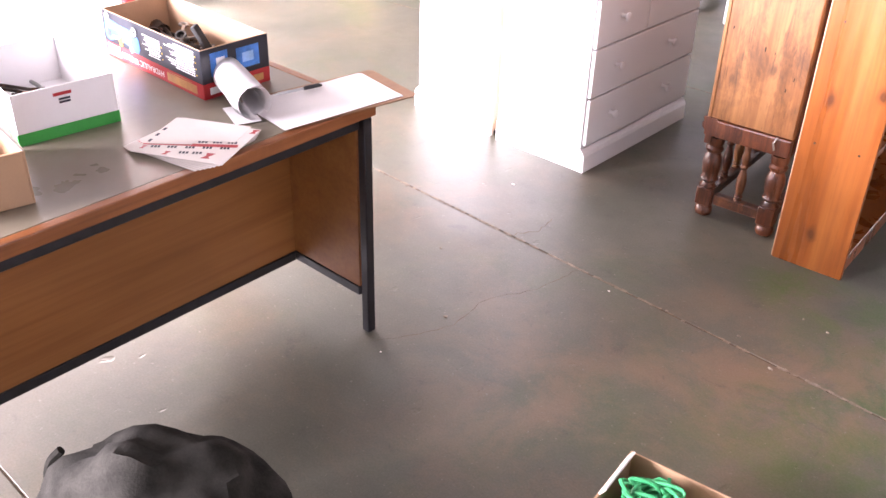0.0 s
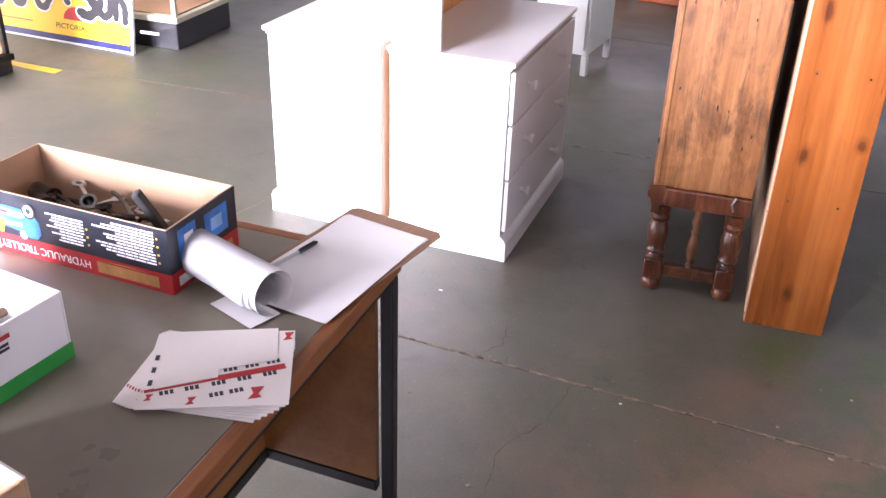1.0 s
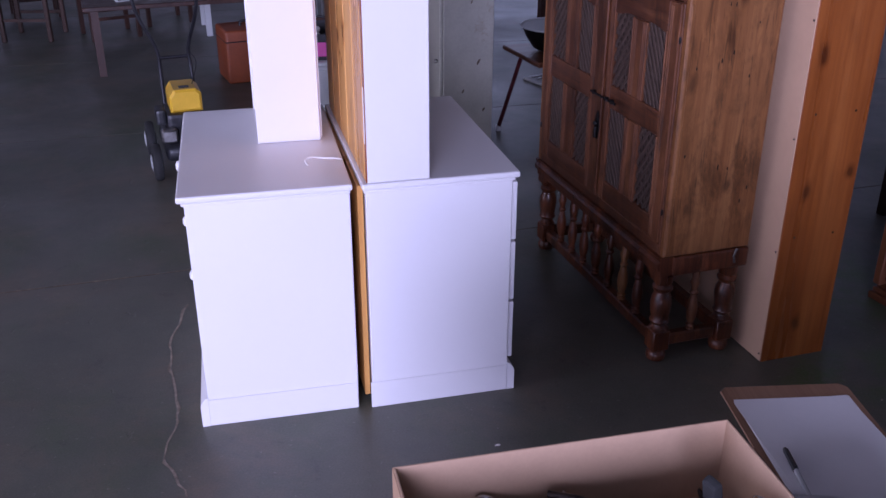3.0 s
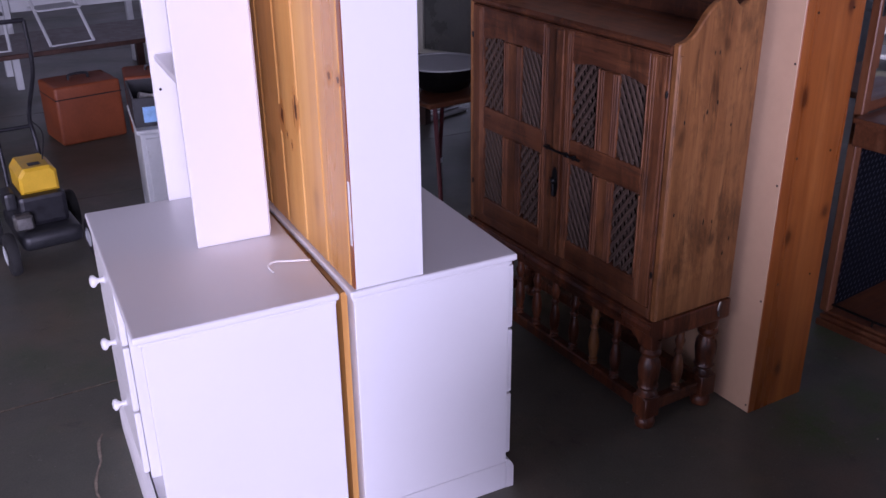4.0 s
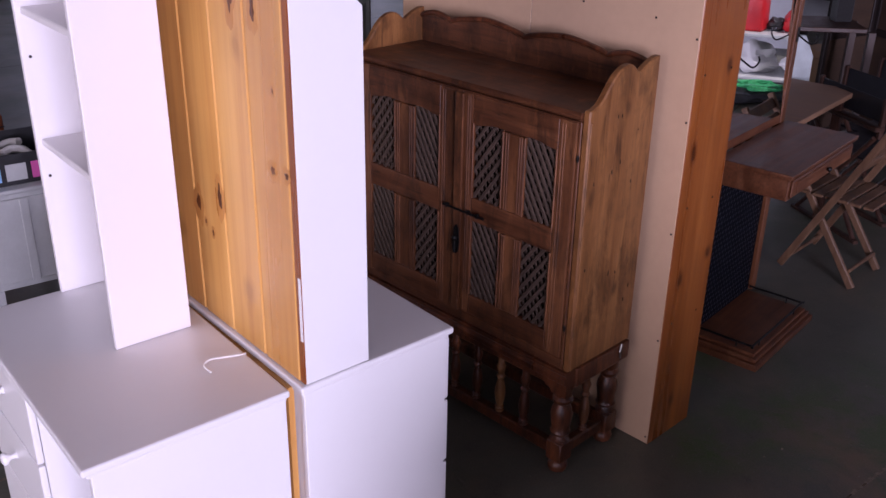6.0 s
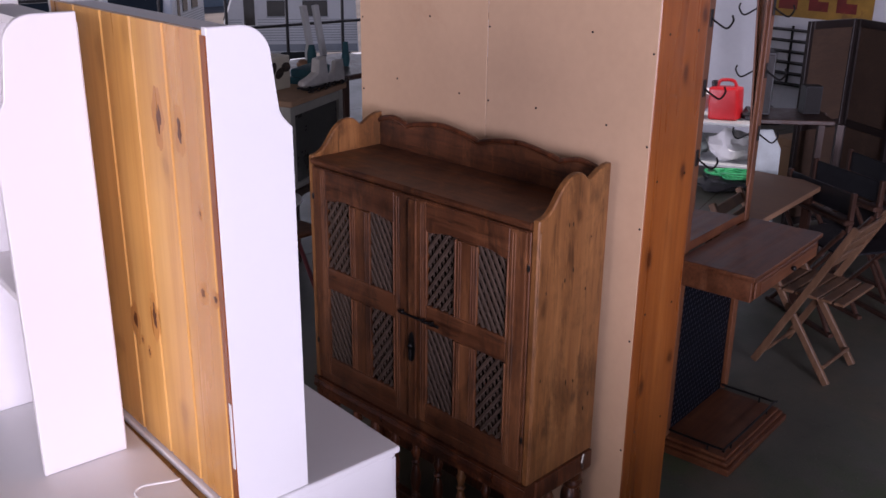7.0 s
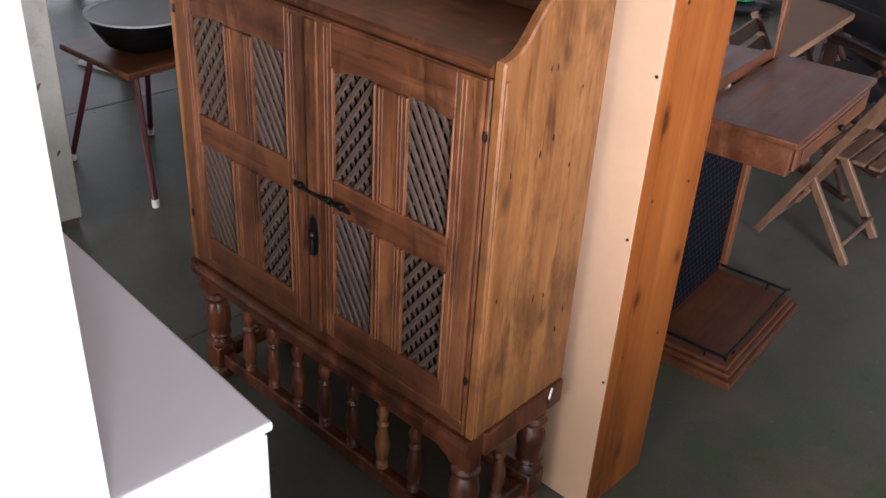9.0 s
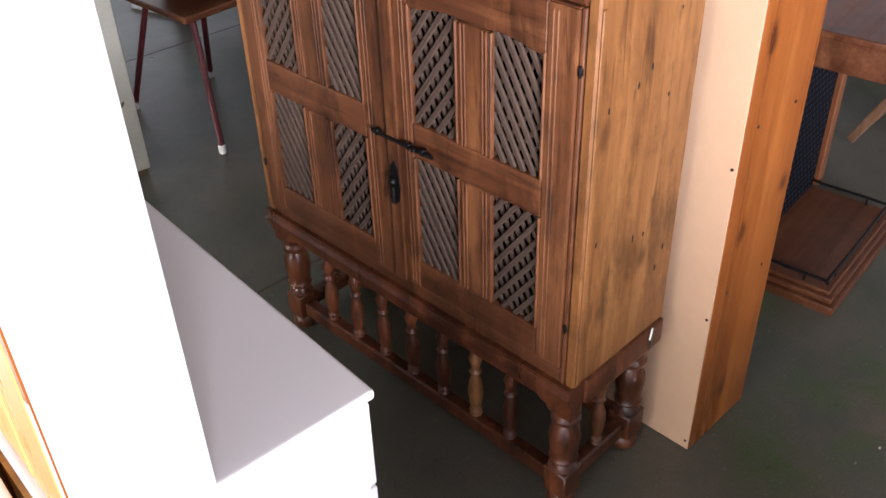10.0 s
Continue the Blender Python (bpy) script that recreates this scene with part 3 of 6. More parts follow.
def hutch(origin, xb, sx, depth, y0, y1, z1, shelves, label, mat):
    h = thing("shelf_hutch", origin, 0, label, "shelf unit", "white shelf hutches")
    prof = scroll_side(xb, sx, depth, 0.753, z1)
    for a in (y0, y1 - 0.018):
        part("side_board", rel(prism(prof, 1, a, a + 0.018, 0.002), h), mat, h)
    for z in shelves:
        bm = box(min(xb + sx * 0.014, xb + sx * (depth - 0.012)), y0 + 0.0185, z, max(xb + sx * 0.014, xb + sx * (depth - 0.012)), y1 - 0.0185, z + 0.018, 0.003)
        part("shelf", rel(bm, h), mat, h)
    part("top_rail", rel(box(min(xb + sx * 0.014, xb + sx * 0.105), y0 + 0.0185, z1 - 0.03, max(xb + sx * 0.014, xb + sx * 0.105), y1 - 0.0185, z1 - 0.012), h), mat, h)
    return h


hR = hutch((-2.75, 4.69, 0.752), -2.823, 1, 0.180, Y0 - 0.002, Y1 + 0.002, 1.815, (1.06, 1.36), "white shelf hutch with varnished pine tongue-and-groove back", M_white)
nb = 5
wb = (Y1 - Y0 - 0.0385) / nb
for i in range(nb):
    ya = Y0 + 0.0183 + i * wb
    bm = prism([(-2.8235, ya + 0.0035), (-2.827, ya + 0.007), (-2.827, ya + wb - 0.007), (-2.8235, ya + wb - 0.0035), (-2.8235, ya + wb), (-2.811, ya + wb), (-2.811, ya), (-2.8235, ya)], 2, 0.755, 1.808)
    part("back_board", rel(bm, hR), M_pine, hR, "varnished knotty pine board")
hL = hutch((-3.0, 4.9, 0.752), -2.912, -1, 0.197, 4.692, Y1 + 0.004, 1.815, (1.175, 1.51), "narrow white painted shelf hutch with open shelves", M_white2)
part("back_panel", rel(box(-2.912, 4.7105, 0.755, -2.905, Y1 - 0.0145, 1.79), hL), M_white2, hL)
for z in (1.092, 1.405):
    part("peg_hole", rel(moved(lathe([(0.004, 0), (0.004, 0.002)], seg=8), pose(-3.09, 5.0805, z, 90, 0, 0)), hL), M_nail, hL)

for i, (y, z, w, h) in enumerate(((4.750, 1.064, 0.014, 0.030), (4.635, 1.114, 0.013, 0.034), (4.718, 1.024, 0.005, 0.008), (4.684, 1.003, 0.006, 0.010), (4.372, 1.257, 0.011, 0.014), (4.318, 1.260, 0.009, 0.013), (4.515, 1.605, 0.014, 0.036), (4.420, 1.596, 0.013, 0.032), (4.355, 1.438, 0.005, 0.007))):
    kn = part("knot_ring", rel(ball(-2.8270, y, z, 0.0006, w * 1.7, h * 1.7, 3, 0.5, i), hR), M_knot_ring, hR, "reddish wood round a knot", True)
    part("knot", rel(ball(-2.8273, y - w * 0.2, z + h * 0.1, 0.0009, w * 0.7, h * 0.75, 3, 0.7, i + 20), hR), M_knot, kn, "dark knot", True)
part("edge_strip", rel(box(-2.8262, Y0 - 0.0018, 0.755, -2.8233, Y0 + 0.0180, 1.800), hR), M_pine_side, hR, "bare orange board edge")
part("paint_chip", rel(box(-2.8282, Y0 - 0.0025, 0.87, -2.8264, Y0 + 0.006, 1.03), hR), M_white, hR, "white paint smear")
tie = thing("cable_tie", (-2.905, 4.50, 0.753), 0, "curled white plastic cable tie on the table top", "cable tie")
loop = smooth_line([(-0.070, -0.045, 0.003), (-0.074, -0.018, 0.010), (-0.055, -0.008, 0.014), (-0.020, -0.012, 0.010), (0.014, -0.028, 0.012), (0.034, -0.022, 0.006)], 8)
part("strap", tube(loop, 0.0028, 6), M_cable, tie, "", True)

# the drawer chest and its hutch stand slightly askew
turn = Matrix.Translation((-2.38, Y0, 0)) @ pose(0, 0, 0, 0, 0, 1.3) @ Matrix.Translation((2.38, -Y0, 0))
chest.matrix_world = turn @ chest.matrix_world
hR.matrix_world = turn @ hR.matrix_world

# ---- carved cabinet with lattice doors ----
# local x runs from the front to the back, local y along the front from the near end
CW, CD = 1.020, 0.318
cab = thing("lattice_cabinet", (-1.875, 4.309, 0), 5.2, "aged dark brown wooden cabinet with lattice doors and turned base", "cabinet")


def cpart(name, bm, mat, label="", smooth=False, parent=None):
    return part(name, bm, mat, parent or cab, label, smooth)


LEG = [(0.020, 0.0), (0.030, 0.006), (0.034, 0.020), (0.031, 0.034), (0.024, 0.041), (0.0245, 0.047)]
LEGUP = [(0.029, 0.118), (0.034, 0.124), (0.025, 0.132), (0.022, 0.140), (0.031, 0.148), (0.034, 0.155), (0.029, 0.164), (0.033, 0.190), (0.036, 0.218), (0.033, 0.242), (0.024, 0.262), (0.033, 0.272), (0.034, 0.281), (0.027, 0.291), (0.032, 0.299), (0.032, 0.325)]
for lx in (0.036, CD - 0.038):
    for ly in (0.040, CW - 0.040):
        cpart("leg", join(lathe(LEG, lx, ly, 18), lathe(LEGUP, lx, ly, 18), box(lx - 0.031, ly - 0.031, 0.045, lx + 0.031, ly + 0.031, 0.120, 0.004)), M_oak_dark, "dark turned leg with bun foot", True)
SPIN = [(0.012, 0.096), (0.0165, 0.102), (0.011, 0.109), (0.0165, 0.116), (0.011, 0.123), (0.015, 0.136), (0.019, 0.165), (0.018, 0.190), (0.0125, 0.216), (0.010, 0.228), (0.016, 0.238), (0.010, 0.247), (0.013, 0.262), (0.017, 0.278), (0.012, 0.290), (0.013, 0.345)]
for i, y in enumerate((0.197, 0.306, 0.414, 0.522, 0.628, 0.733, 0.838)):
    cpart("spindle", lathe(SPIN, 0.036, y, 14), M_oak if i == 1 else M_oak_dark, "paler turned spindle" if i == 1 else "", True)
for y in (0.040, CW - 0.040):
    cpart("spindle", lathe(SPIN, CD / 2, y, 14), M_oak_v, "", True)
for x in (0.036, CD - 0.038):
    cpart("stretcher", box(x - 0.018, 0.072, 0.055, x + 0.018, CW - 0.072, 0.098, 0.005), M_oak_dark)
for y in (0.040, CW - 0.040):
    cpart("stretcher", box(0.068, y - 0.017, 0.055, CD - 0.070, y + 0.017, 0.098, 0.005), M_oak_y)
# moulded rail that carries the body, with small shaped brackets by the legs
rail = [(-0.002, 0.335), (-0.002, 0.352), (-0.013, 0.361), (-0.015, 0.378), (-0.008, 0.388), (-0.012, 0.394), (-0.011, 0.403), (0.040, 0.403), (0.040, 0.335)]
cpart("base_rail", prism(rail, 1, 0.002, CW - 0.002), M_oak_dark, "blackened moulded base rail")
for y0 in (-0.006, CW - 0.030):
    cpart("base_rail", box(0.041, y0, 0.335, CD, y0 + 0.036, 0.402, 0.007, 2), M_oak_dark)
cpart("base_rail", box(CD - 0.034, 0.031, 0.335, CD, CW - 0.031, 0.402), M_oak_dark)
for y, s in ((0.004, 1), (CW - 0.004, -1)):
    pts = [(y, 0.3345), (y, 0.302), (y + s * 0.060, 0.302), (y + s * 0.068, 0.316), (y + s * 0.085, 0.320), (y + s * 0.096, 0.3345)]
    cpart("bracket", prism(pts, 0, 0.002, 0.030, 0.002), M_oak_dark, "shaped corner bracket")
# body
side = [(0.0, 0.404), (CD, 0.404), (CD, 1.346), (0.295, 1.345), (0.268, 1.336), (0.245, 1.324), (0.226, 1.314), (0.212, 1.318), (0.200, 1.330), (0.184, 1.340), (0.165, 1.343), (0.145, 1.340), (0.126, 1.332), (0.108, 1.320), (0.092, 1.304), (0.076, 1.284), (0.060, 1.264), (0.042, 1.248), (0.022, 1.240), (0.004, 1.237), (0.0, 1.230)]
cpart("side_panel", prism(side, 1, 0.0, 0.024, 0.004), M_oak, "worn honey-brown side board with scrolled top")
cpart("side_panel", prism(side, 1, CW - 0.024, CW, 0.004), M_oak, "worn honey-brown side board with scrolled top")
for y0, y1 in ((-0.004, -0.0003), (CW + 0.0003, CW + 0.004)):
    cpart("corner_bead", box(0.004, y0, 0.408, 0.016, y1, 1.205, 0.0018), M_oak, "narrow bead down the front edge")
cpart("bottom_board", box(0.030, 0.0245, 0.405, CD - 0.012, CW - 0.0245, 0.425), M_oak_y)
lipm = [(CD - 0.015, 1.204), (0.006, 1.204), (-0.004, 1.208), (-0.010, 1.216), (-0.010, 1.224), (-0.004, 1.230), (CD - 0.015, 1.230)]
cpart("top_board", prism(lipm, 1, 0.0245, CW - 0.0245), M_oak_y, "worn top board with a moulded lip")
cpart("inner_shelf", box(0.05, 0.0245, 0.80, CD - 0.012, CW - 0.0245, 0.818), M_oak_y)
# scalloped back board: four arcs between pointed notches
L0, L1 = 0.0245, CW - 0.0245
cusps = [0.0, 0.155, 0.50, 0.85, 1.0]
back = [(L0, 0.405)]
for ca, cb in zip(cusps, cusps[1:]):
    for i in range(14):
        u = i / 13
        z = 1.322 + (0.030 if cb - ca > 0.2 else 0.020) * (math.sin(math.pi * u) ** 0.55) * (1 - 0.35 * abs(2 * u - 1))
        back.append((L0 + (L1 - L0) * (ca + (cb - ca) * u * 0.999), z))
back.append((L1, 0.405))
cpart("back_board", prism(back, 0, CD - 0.014, CD, 0.002), M_oak_y, "scalloped dark red-brown back board")
cpart("back_moulding", tube([(CD - 0.015, y, z - 0.004) for y, z in back[1:-1]], 0.009, 8), M_oak_dark, "", True)
# face frame
cpart("face_stile", box(-0.003, 0.0245, 0.404, 0.020, 0.0335, 1.203, 0.002), M_oak_v)
cpart("face_stile", box(-0.003, CW - 0.0335, 0.404, 0.020, CW - 0.0245, 1.203, 0.002), M_oak_v)
cpart("face_rail", box(-0.002, 0.034, 0.404, 0.018, CW - 0.034, 0.440, 0.003), M_oak_y)

cpart("face_rail", box(-0.005, 0.034, 1.2003, 0.020, CW - 0.034, 1.2037, 0.0008), M_oak_y)

_slat_cache = {}


def slat(parent, x, y0, y1, z0, z1, c, sgn, w, t=0.006):
    """One lattice strip across the window y0..y1, z0..z1: the line z = c + sgn * y, cut to the window."""
    pts = []
    for y in (y0, y1):
        z = c + sgn * y
        if z0 <= z <= z1:
            pts.append((y, z))
    for z in (z0, z1):
        y = (z - c) / sgn
        if y0 < y < y1:
            pts.append((y, z))
    if len(pts) < 2:
        return
    a, b = pts[0], pts[1]
    L = math.hypot(b[0] - a[0], b[1] - a[1])
    if L < 0.012:
        return
    L += 0.006
    key = (round(L, 3), w)
    if key not in _slat_cache:
        bm = box(-t / 2, -w / 2, -L / 2, t / 2, w / 2, L / 2, 0.0012)
        me = bpy.data.meshes.new("slat")
        bm.to_mesh(me)
        bm.free()
        me.materials.append(M_slat)
        _slat_cache[key] = me
    ob = new("slat", _slat_cache[key])
    ob.parent = parent
    ang = math.degrees(math.atan2(b[0] - a[0], b[1] - a[1]))
    ob.matrix_local = pose(x, (a[0] + b[0]) / 2, (a[1] + b[1]) / 2, -ang, 0, 0)


slat_rnd = random.Random(91)


def door(name, y0, y1, ystiles, drop):
    """A framed door; ystiles: edges of the two windows; drop: how far it has sagged."""
    (a0, a1), (b0, b1) = ystiles
    zb, zt, m0, m1, w0, w1 = [z - drop for z in (0.444, 1.200 + drop, 0.782, 0.862, 0.516, 1.112)]
    x0, x1 = -0.008, 0.014
    d = cpart(name, box(x0, y0, zb, x1, a0, zt, 0.004, 2), M_oak_v, "framed lattice door")
    cpart("stile", box(x0, b1, zb, x1, y1, zt, 0.004, 2), M_oak_v, parent=d)
    for za, zc in ((zb, w0), (m0, m1)):
        cpart("rail", box(x0 + 0.001, a0 + 0.0003, za, x1 - 0.001, b1 - 0.0003, zc, 0.006, 2), M_oak_y, parent=d)
    # the top rail is cut to a shallow double curve
    n = 20
    arch = [(b1 - 0.0003, zt), (a0 + 0.0003, zt)]
    for i in range(n + 1):
        u = i / n
        arch.append((a0 + 0.0003 + (b1 - a0 - 0.0006) * u, w1 - 0.006 + 0.010 * math.sin(math.pi * u) ** 2 - 0.004 * math.cos(4 * math.pi * u)))
    cpart("rail", prism(arch, 0, x0 + 0.001, x1 - 0.001, 0.003), M_oak_y, parent=d)
    for za, zc in ((w0, m0), (m1, w1)):
        cpart("mullion", box(x0 + 0.0005, a1, za + 0.0005, x1 - 0.001, b0, zc - 0.0005, 0.003), M_oak_v, parent=d)
        for yy in (a1 + 0.007, a1 + 0.016, b0 - 0.012, b0 - 0.021):
            cpart("bead", box(x0 - 0.0013, yy, za + 0.001, x0 + 0.002, yy + 0.0045, zc - 0.001, 0.0012), M_oak_v, parent=d)
    for yy in (a0 - 0.014, a0 - 0.024, b1 + 0.009, b1 + 0.019):
        cpart("bead", box(x0 - 0.0013, yy, zb + 0.01, x0 + 0.002, yy + 0.0045, zt - 0.01, 0.0012), M_oak_v, parent=d)
    for k, (ya, yb) in enumerate(((a0, a1), (b0, b1))):
        for j, (za, zc) in enumerate(((w0, m0), (m1, w1))):
            for bm in (box(x0 - 0.002, ya, za, x0 + 0.008, ya + 0.006, zc, 0.002), box(x0 - 0.002, yb - 0.006, za, x0 + 0.008, yb, zc, 0.002)):
                cpart("bead", bm, M_oak_v, parent=d)
            cross = (k + j) % 2 == 0
            top = zc + (0.008 if j else 0)
            for i in range(-22, 24):
                jit = slat_rnd.uniform(-0.0018, 0.0018)
                steep = za - 1.75 * ya + i * 0.0430 + jit
                flat = za + 1.38 * ya + i * 0.0440 + jit
                slat(d, 0.0076 if cross else 0.001, ya + 0.001, yb - 0.001, za + 0.001, top, steep, 1.75, 0.0098 if cross else 0.0112)
                slat(d, 0.001 if cross else 0.0076, ya + 0.001, yb - 0.001, za + 0.001, top, flat, -1.38, 0.0112 if cross else 0.0085)
    return d


d1 = door("door", 0.0345, 0.4785, ((0.097, 0.223), (0.304, 0.434)), 0.0)
d2 = door("door", 0.4800, CW - 0.0345, ((0.577, 0.703), (0.792, 0.925)), 0.008)
cpart("astragal", box(-0.017, 0.470, 0.448, -0.0085, 0.505, 1.196, 0.004, 2), M_oak_v, parent=d1)
YB = -0.020
bolt = cpart("bolt", join(tube([(YB, 0.365, 0.812), (YB, 0.545, 0.812)], 0.0042, 8), *[box(YB - 0.003, y, 0.805, -0.0085, y + 0.011, 0.819, 0.002) for y in (0.39, 0.43, 0.525)], ball(YB - 0.006, 0.415, 0.814, 0.006, 0.006, 0.006, 1)), M_iron, "black iron sliding bolt", True, d1)
cpart("lock_plate", join(prism([(0.472, 0.665), (0.484, 0.652), (0.496, 0.665), (0.500, 0.70), (0.494, 0.745), (0.484, 0.758), (0.474, 0.745), (0.468, 0.70)], 0, -0.0200, -0.0172), ball(-0.026, 0.484, 0.712, 0.009, 0.010, 0.010, 2), lathe([(0.004, 0.660), (0.006, 0.68), (0.004, 0.70)], -0.026, 0.484, 8)), M_iron, "black iron lock plate and pull", True, d1)
for yy in (0.027, CW - 0.027):
    for z in (0.553, 1.097):
        cpart("hinge", join(lathe([(0.0025, z - 0.010), (0.0035, z), (0.0025, z + 0.010)], -0.006, yy, 8), box(-0.006, yy - 0.004, z - 0.006, -0.0035, yy + 0.004, z + 0.006)), M_iron, "small iron hinge")
cpart("nail_tag", tube([(0.265, -0.009, 0.355), (0.258, -0.011, 0.38), (0.268, -0.009, 0.405)], 0.004, 6), M_steel, "bright metal clip")
# added near-black sheet before the back board, stands in for shade inside
cpart("inner_shade_sheet", box(CD - 0.022, 0.03, 0.43, CD - 0.0145, CW - 0.03, 1.195), M_shade_dent)
wear_rnd = random.Random(17)
for i in range(12):
    x, z = wear_rnd.uniform(0.03, CD - 0.03), wear_rnd.uniform(0.46, 1.2)
    s = wear_rnd.uniform(0.004, 0.008)
    cpart("dent", ball(x, -0.0004, z, s * 0.35, 0.0012, s * wear_rnd.uniform(0.8, 1.6), 1, 0.5, i), M_shade_dent, "small dark dent")

# ---- tall pine bookcase seen from behind ----
# local x runs from the tan back to the open front, local y along it from the near end
BD_, BL_, BH = 0.246, 1.270, 2.15
case = thing("pine_bookcase", (-1.502, 4.250, 0), 4.6, "tall orange pine bookcase with tan hardboard back", "bookcase")
for a in (0.0, BL_ - 0.022):
    part("side_board", box(0.0, a, 0.0, BD_, a + 0.022, BH, 0.002), M_pine_side, case, "knotty orange varnished pine side")
for z in (0.06, 0.45, 0.86, 1.28, 1.70, BH - 0.022):
    part("shelf", box(0.006, 0.0225, z, BD_ - 0.006, BL_ - 0.0225, z + 0.02, 0.002), M_pine_side, case)
part("plinth", box(BD_ - 0.03, 0.0225, 0.0, BD_ - 0.012, BL_ - 0.0225, 0.059), M_pine_side, case)
for a, b in ((0.001, 0.6335), (0.6365, BL_ - 0.001)):
    part("back_sheet", box(-0.004, a, 0.004, -0.0003, b, BH - 0.002, 0.0008), M_board, case, "plain tan hardboard sheet")
rnd = random.Random(4)


def back_nail(y, z):
    part("nail", moved(lathe([(0.0036, 0), (0.0036, 0.0014)], seg=8), pose(-0.004, y + rnd.uniform(-0.004, 0.004), z, 0, -90, 0)), M_nail, case)


for y in (0.012, BL_ - 0.012):
    for z in (0.03, 0.412, 0.793, 1.154, 1.40, 1.66, 1.9, 2.1):
        back_nail(y, z)
for y, z in ((0.15, 1.44), (0.42, 1.45), (0.622, 1.445), (0.76, 1.45), (1.07, 1.46), (0.625, 1.68), (0.90, 1.69), (0.22, 1.70)):
    back_nail(y, z)
for z in (0.87, 1.29, 1.71, 0.46):
    for x in (0.05, BD_ - 0.05):
        part("nail", moved(lathe([(0.004, 0), (0.004, 0.0012)], seg=8), pose(x, 0, z, 90, 0, 0)), M_nail, case)

# ---- desk ----
desk = thing("office_desk", (-2.166, 2.952, 0), 1.6, "brown veneered desk with olive laminate top and black steel frame", "desk")
DW, DL, DZ = 0.905, 1.42, 0.754
part("top", box(-DW + 0.028, -DL + 0.028, DZ - 0.030, -0.028, -0.028, DZ, 0.001), M_lam, desk, "worn olive-grey laminate top")
for bm in (box(-0.0275, -DL, DZ - 0.036, 0.0, 0.0, DZ + 0.0005, 0.004, 2), box(-DW, -DL, DZ - 0.036, -DW + 0.0275, 0.0, DZ + 0.0005, 0.004, 2), box(-DW + 0.028, -0.0275, DZ - 0.036, -0.028, 0.0, DZ + 0.0005, 0.004, 2), box(-DW + 0.028, -DL, DZ - 0.036, -0.028, -DL + 0.0275, DZ + 0.0005, 0.004, 2)):
    part("lipping", bm, M_lip, desk, "reddish hardwood edge")
for x in (-0.030, -DW):
    for y in (-0.045, -DL + 0.015):
        part("leg", box(x, y, 0.0, x + 0.03, y + 0.03, DZ - 0.037, 0.003), M_black, desk, "black square steel leg")
for y in (-0.036, -DL + 0.024):
    part("end_panel", box(-DW + 0.046, y, 0.150, -0.046, y + 0.016, 0.672), M_veneer, desk, "orange-brown veneer panel")
    for z0, z1 in ((0.118, 0.149), (0.673, DZ - 0.037)):
        part("end_rail", box(-DW + 0.0455, y - 0.004, z0, -0.0455, y + 0.020, z1, 0.002), M_black, desk)
part("modesty_panel", box(-0.362, -DL + 0.042, 0.150, -0.346, -0.038, 0.672), M_veneer, desk, "orange-brown veneer panel")
for z0, z1 in ((0.118, 0.149), (0.673, DZ - 0.037)):
    part("modesty_rail", box(-0.368, -DL + 0.042, z0, -0.340, -0.042, z1, 0.002), M_black, desk)
part("edge_rail", box(-0.040, -DL + 0.046, 0.684, -0.018, -0.046, DZ - 0.037, 0.002), M_black, desk)

# ---- things on the desk ----
def tray(w, d, h, t=0.004, lean=0.0):
    """Walls and bottom of an open box as five boards; the corner at the origin, x to -w, y to d."""
    return [("front_wall", box(-w, 0, 0, 0, t, h, 0.001)), ("back_wall", box(-w, d - t, 0, 0, d, h, 0.001)), ("end_wall", box(-t, t, 0, 0, d - t, h, 0.001)), ("end_wall", box(-w, t, 0, -w + t, d - t, h, 0.001)), ("bottom", box(-w + t, t, 0, -t, d - t, t))]


def flat_shape(pts, y, parent, material, name, label=""):
    """A thin printed shape on the plane y, outline in x and z."""
    return part(name, prism(pts, 1, y - 0.0006, y), material, parent, label)


def rect(x0, z0, x1, z1):
    return [(x0, z0), (x1, z0), (x1, z1), (x0, z1)]


jb = thing("printed_cardboard_box", (-2.490, 2.624, 0.755), 0.4, "open black and red printed cardboard box of old tools", "cardboard box")
BW, BD, BH2 = 0.492, 0.235, 0.128
jb.matrix_world = pose(-2.490, 2.624, 0.755, 0, 0, 0.4) @ Matrix.Diagonal((1.02, 0.93, 1.08, 1))
for nm, bm in tray(BW, BD, BH2):
    part(nm, bm, M_card_in, jb)
for nm, y0, y1 in (("print_band", -0.0012, -0.0002),):
    part("print_panel", box(-BW - 0.001, y0, 0.040, 0.001, y1, BH2 - 0.001), M_print_black, jb, "black printed side")
    part("print_band", box(-BW - 0.001, y0, 0.0, 0.001, y1, 0.040), M_print_red, jb, "red printed band")
part("print_panel", box(0.0002, 0.0, 0.040, 0.0012, BD, BH2 - 0.001), M_print_black, jb, "black printed side")
part("print_band", box(0.0002, 0.0, 0.0, 0.0012, BD, 0.040), M_print_red, jb, "red printed band")
part("print_panel", box(-BW - 0.0012, 0.0, 0.0, -BW - 0.0002, BD, BH2 - 0.001), M_card, jb)
yf = -0.0014
body = [(-0.484, 0.070), (-0.480, 0.054), (-0.462, 0.046), (-0.444, 0.050), (-0.430, 0.062), (-0.400, 0.058), (-0.345, 0.052), (-0.335, 0.043), (-0.312, 0.043), (-0.300, 0.056), (-0.302, 0.080), (-0.318, 0.098), (-0.350, 0.100), (-0.410, 0.101), (-0.440, 0.107), (-0.474, 0.106), (-0.480, 0.088)]
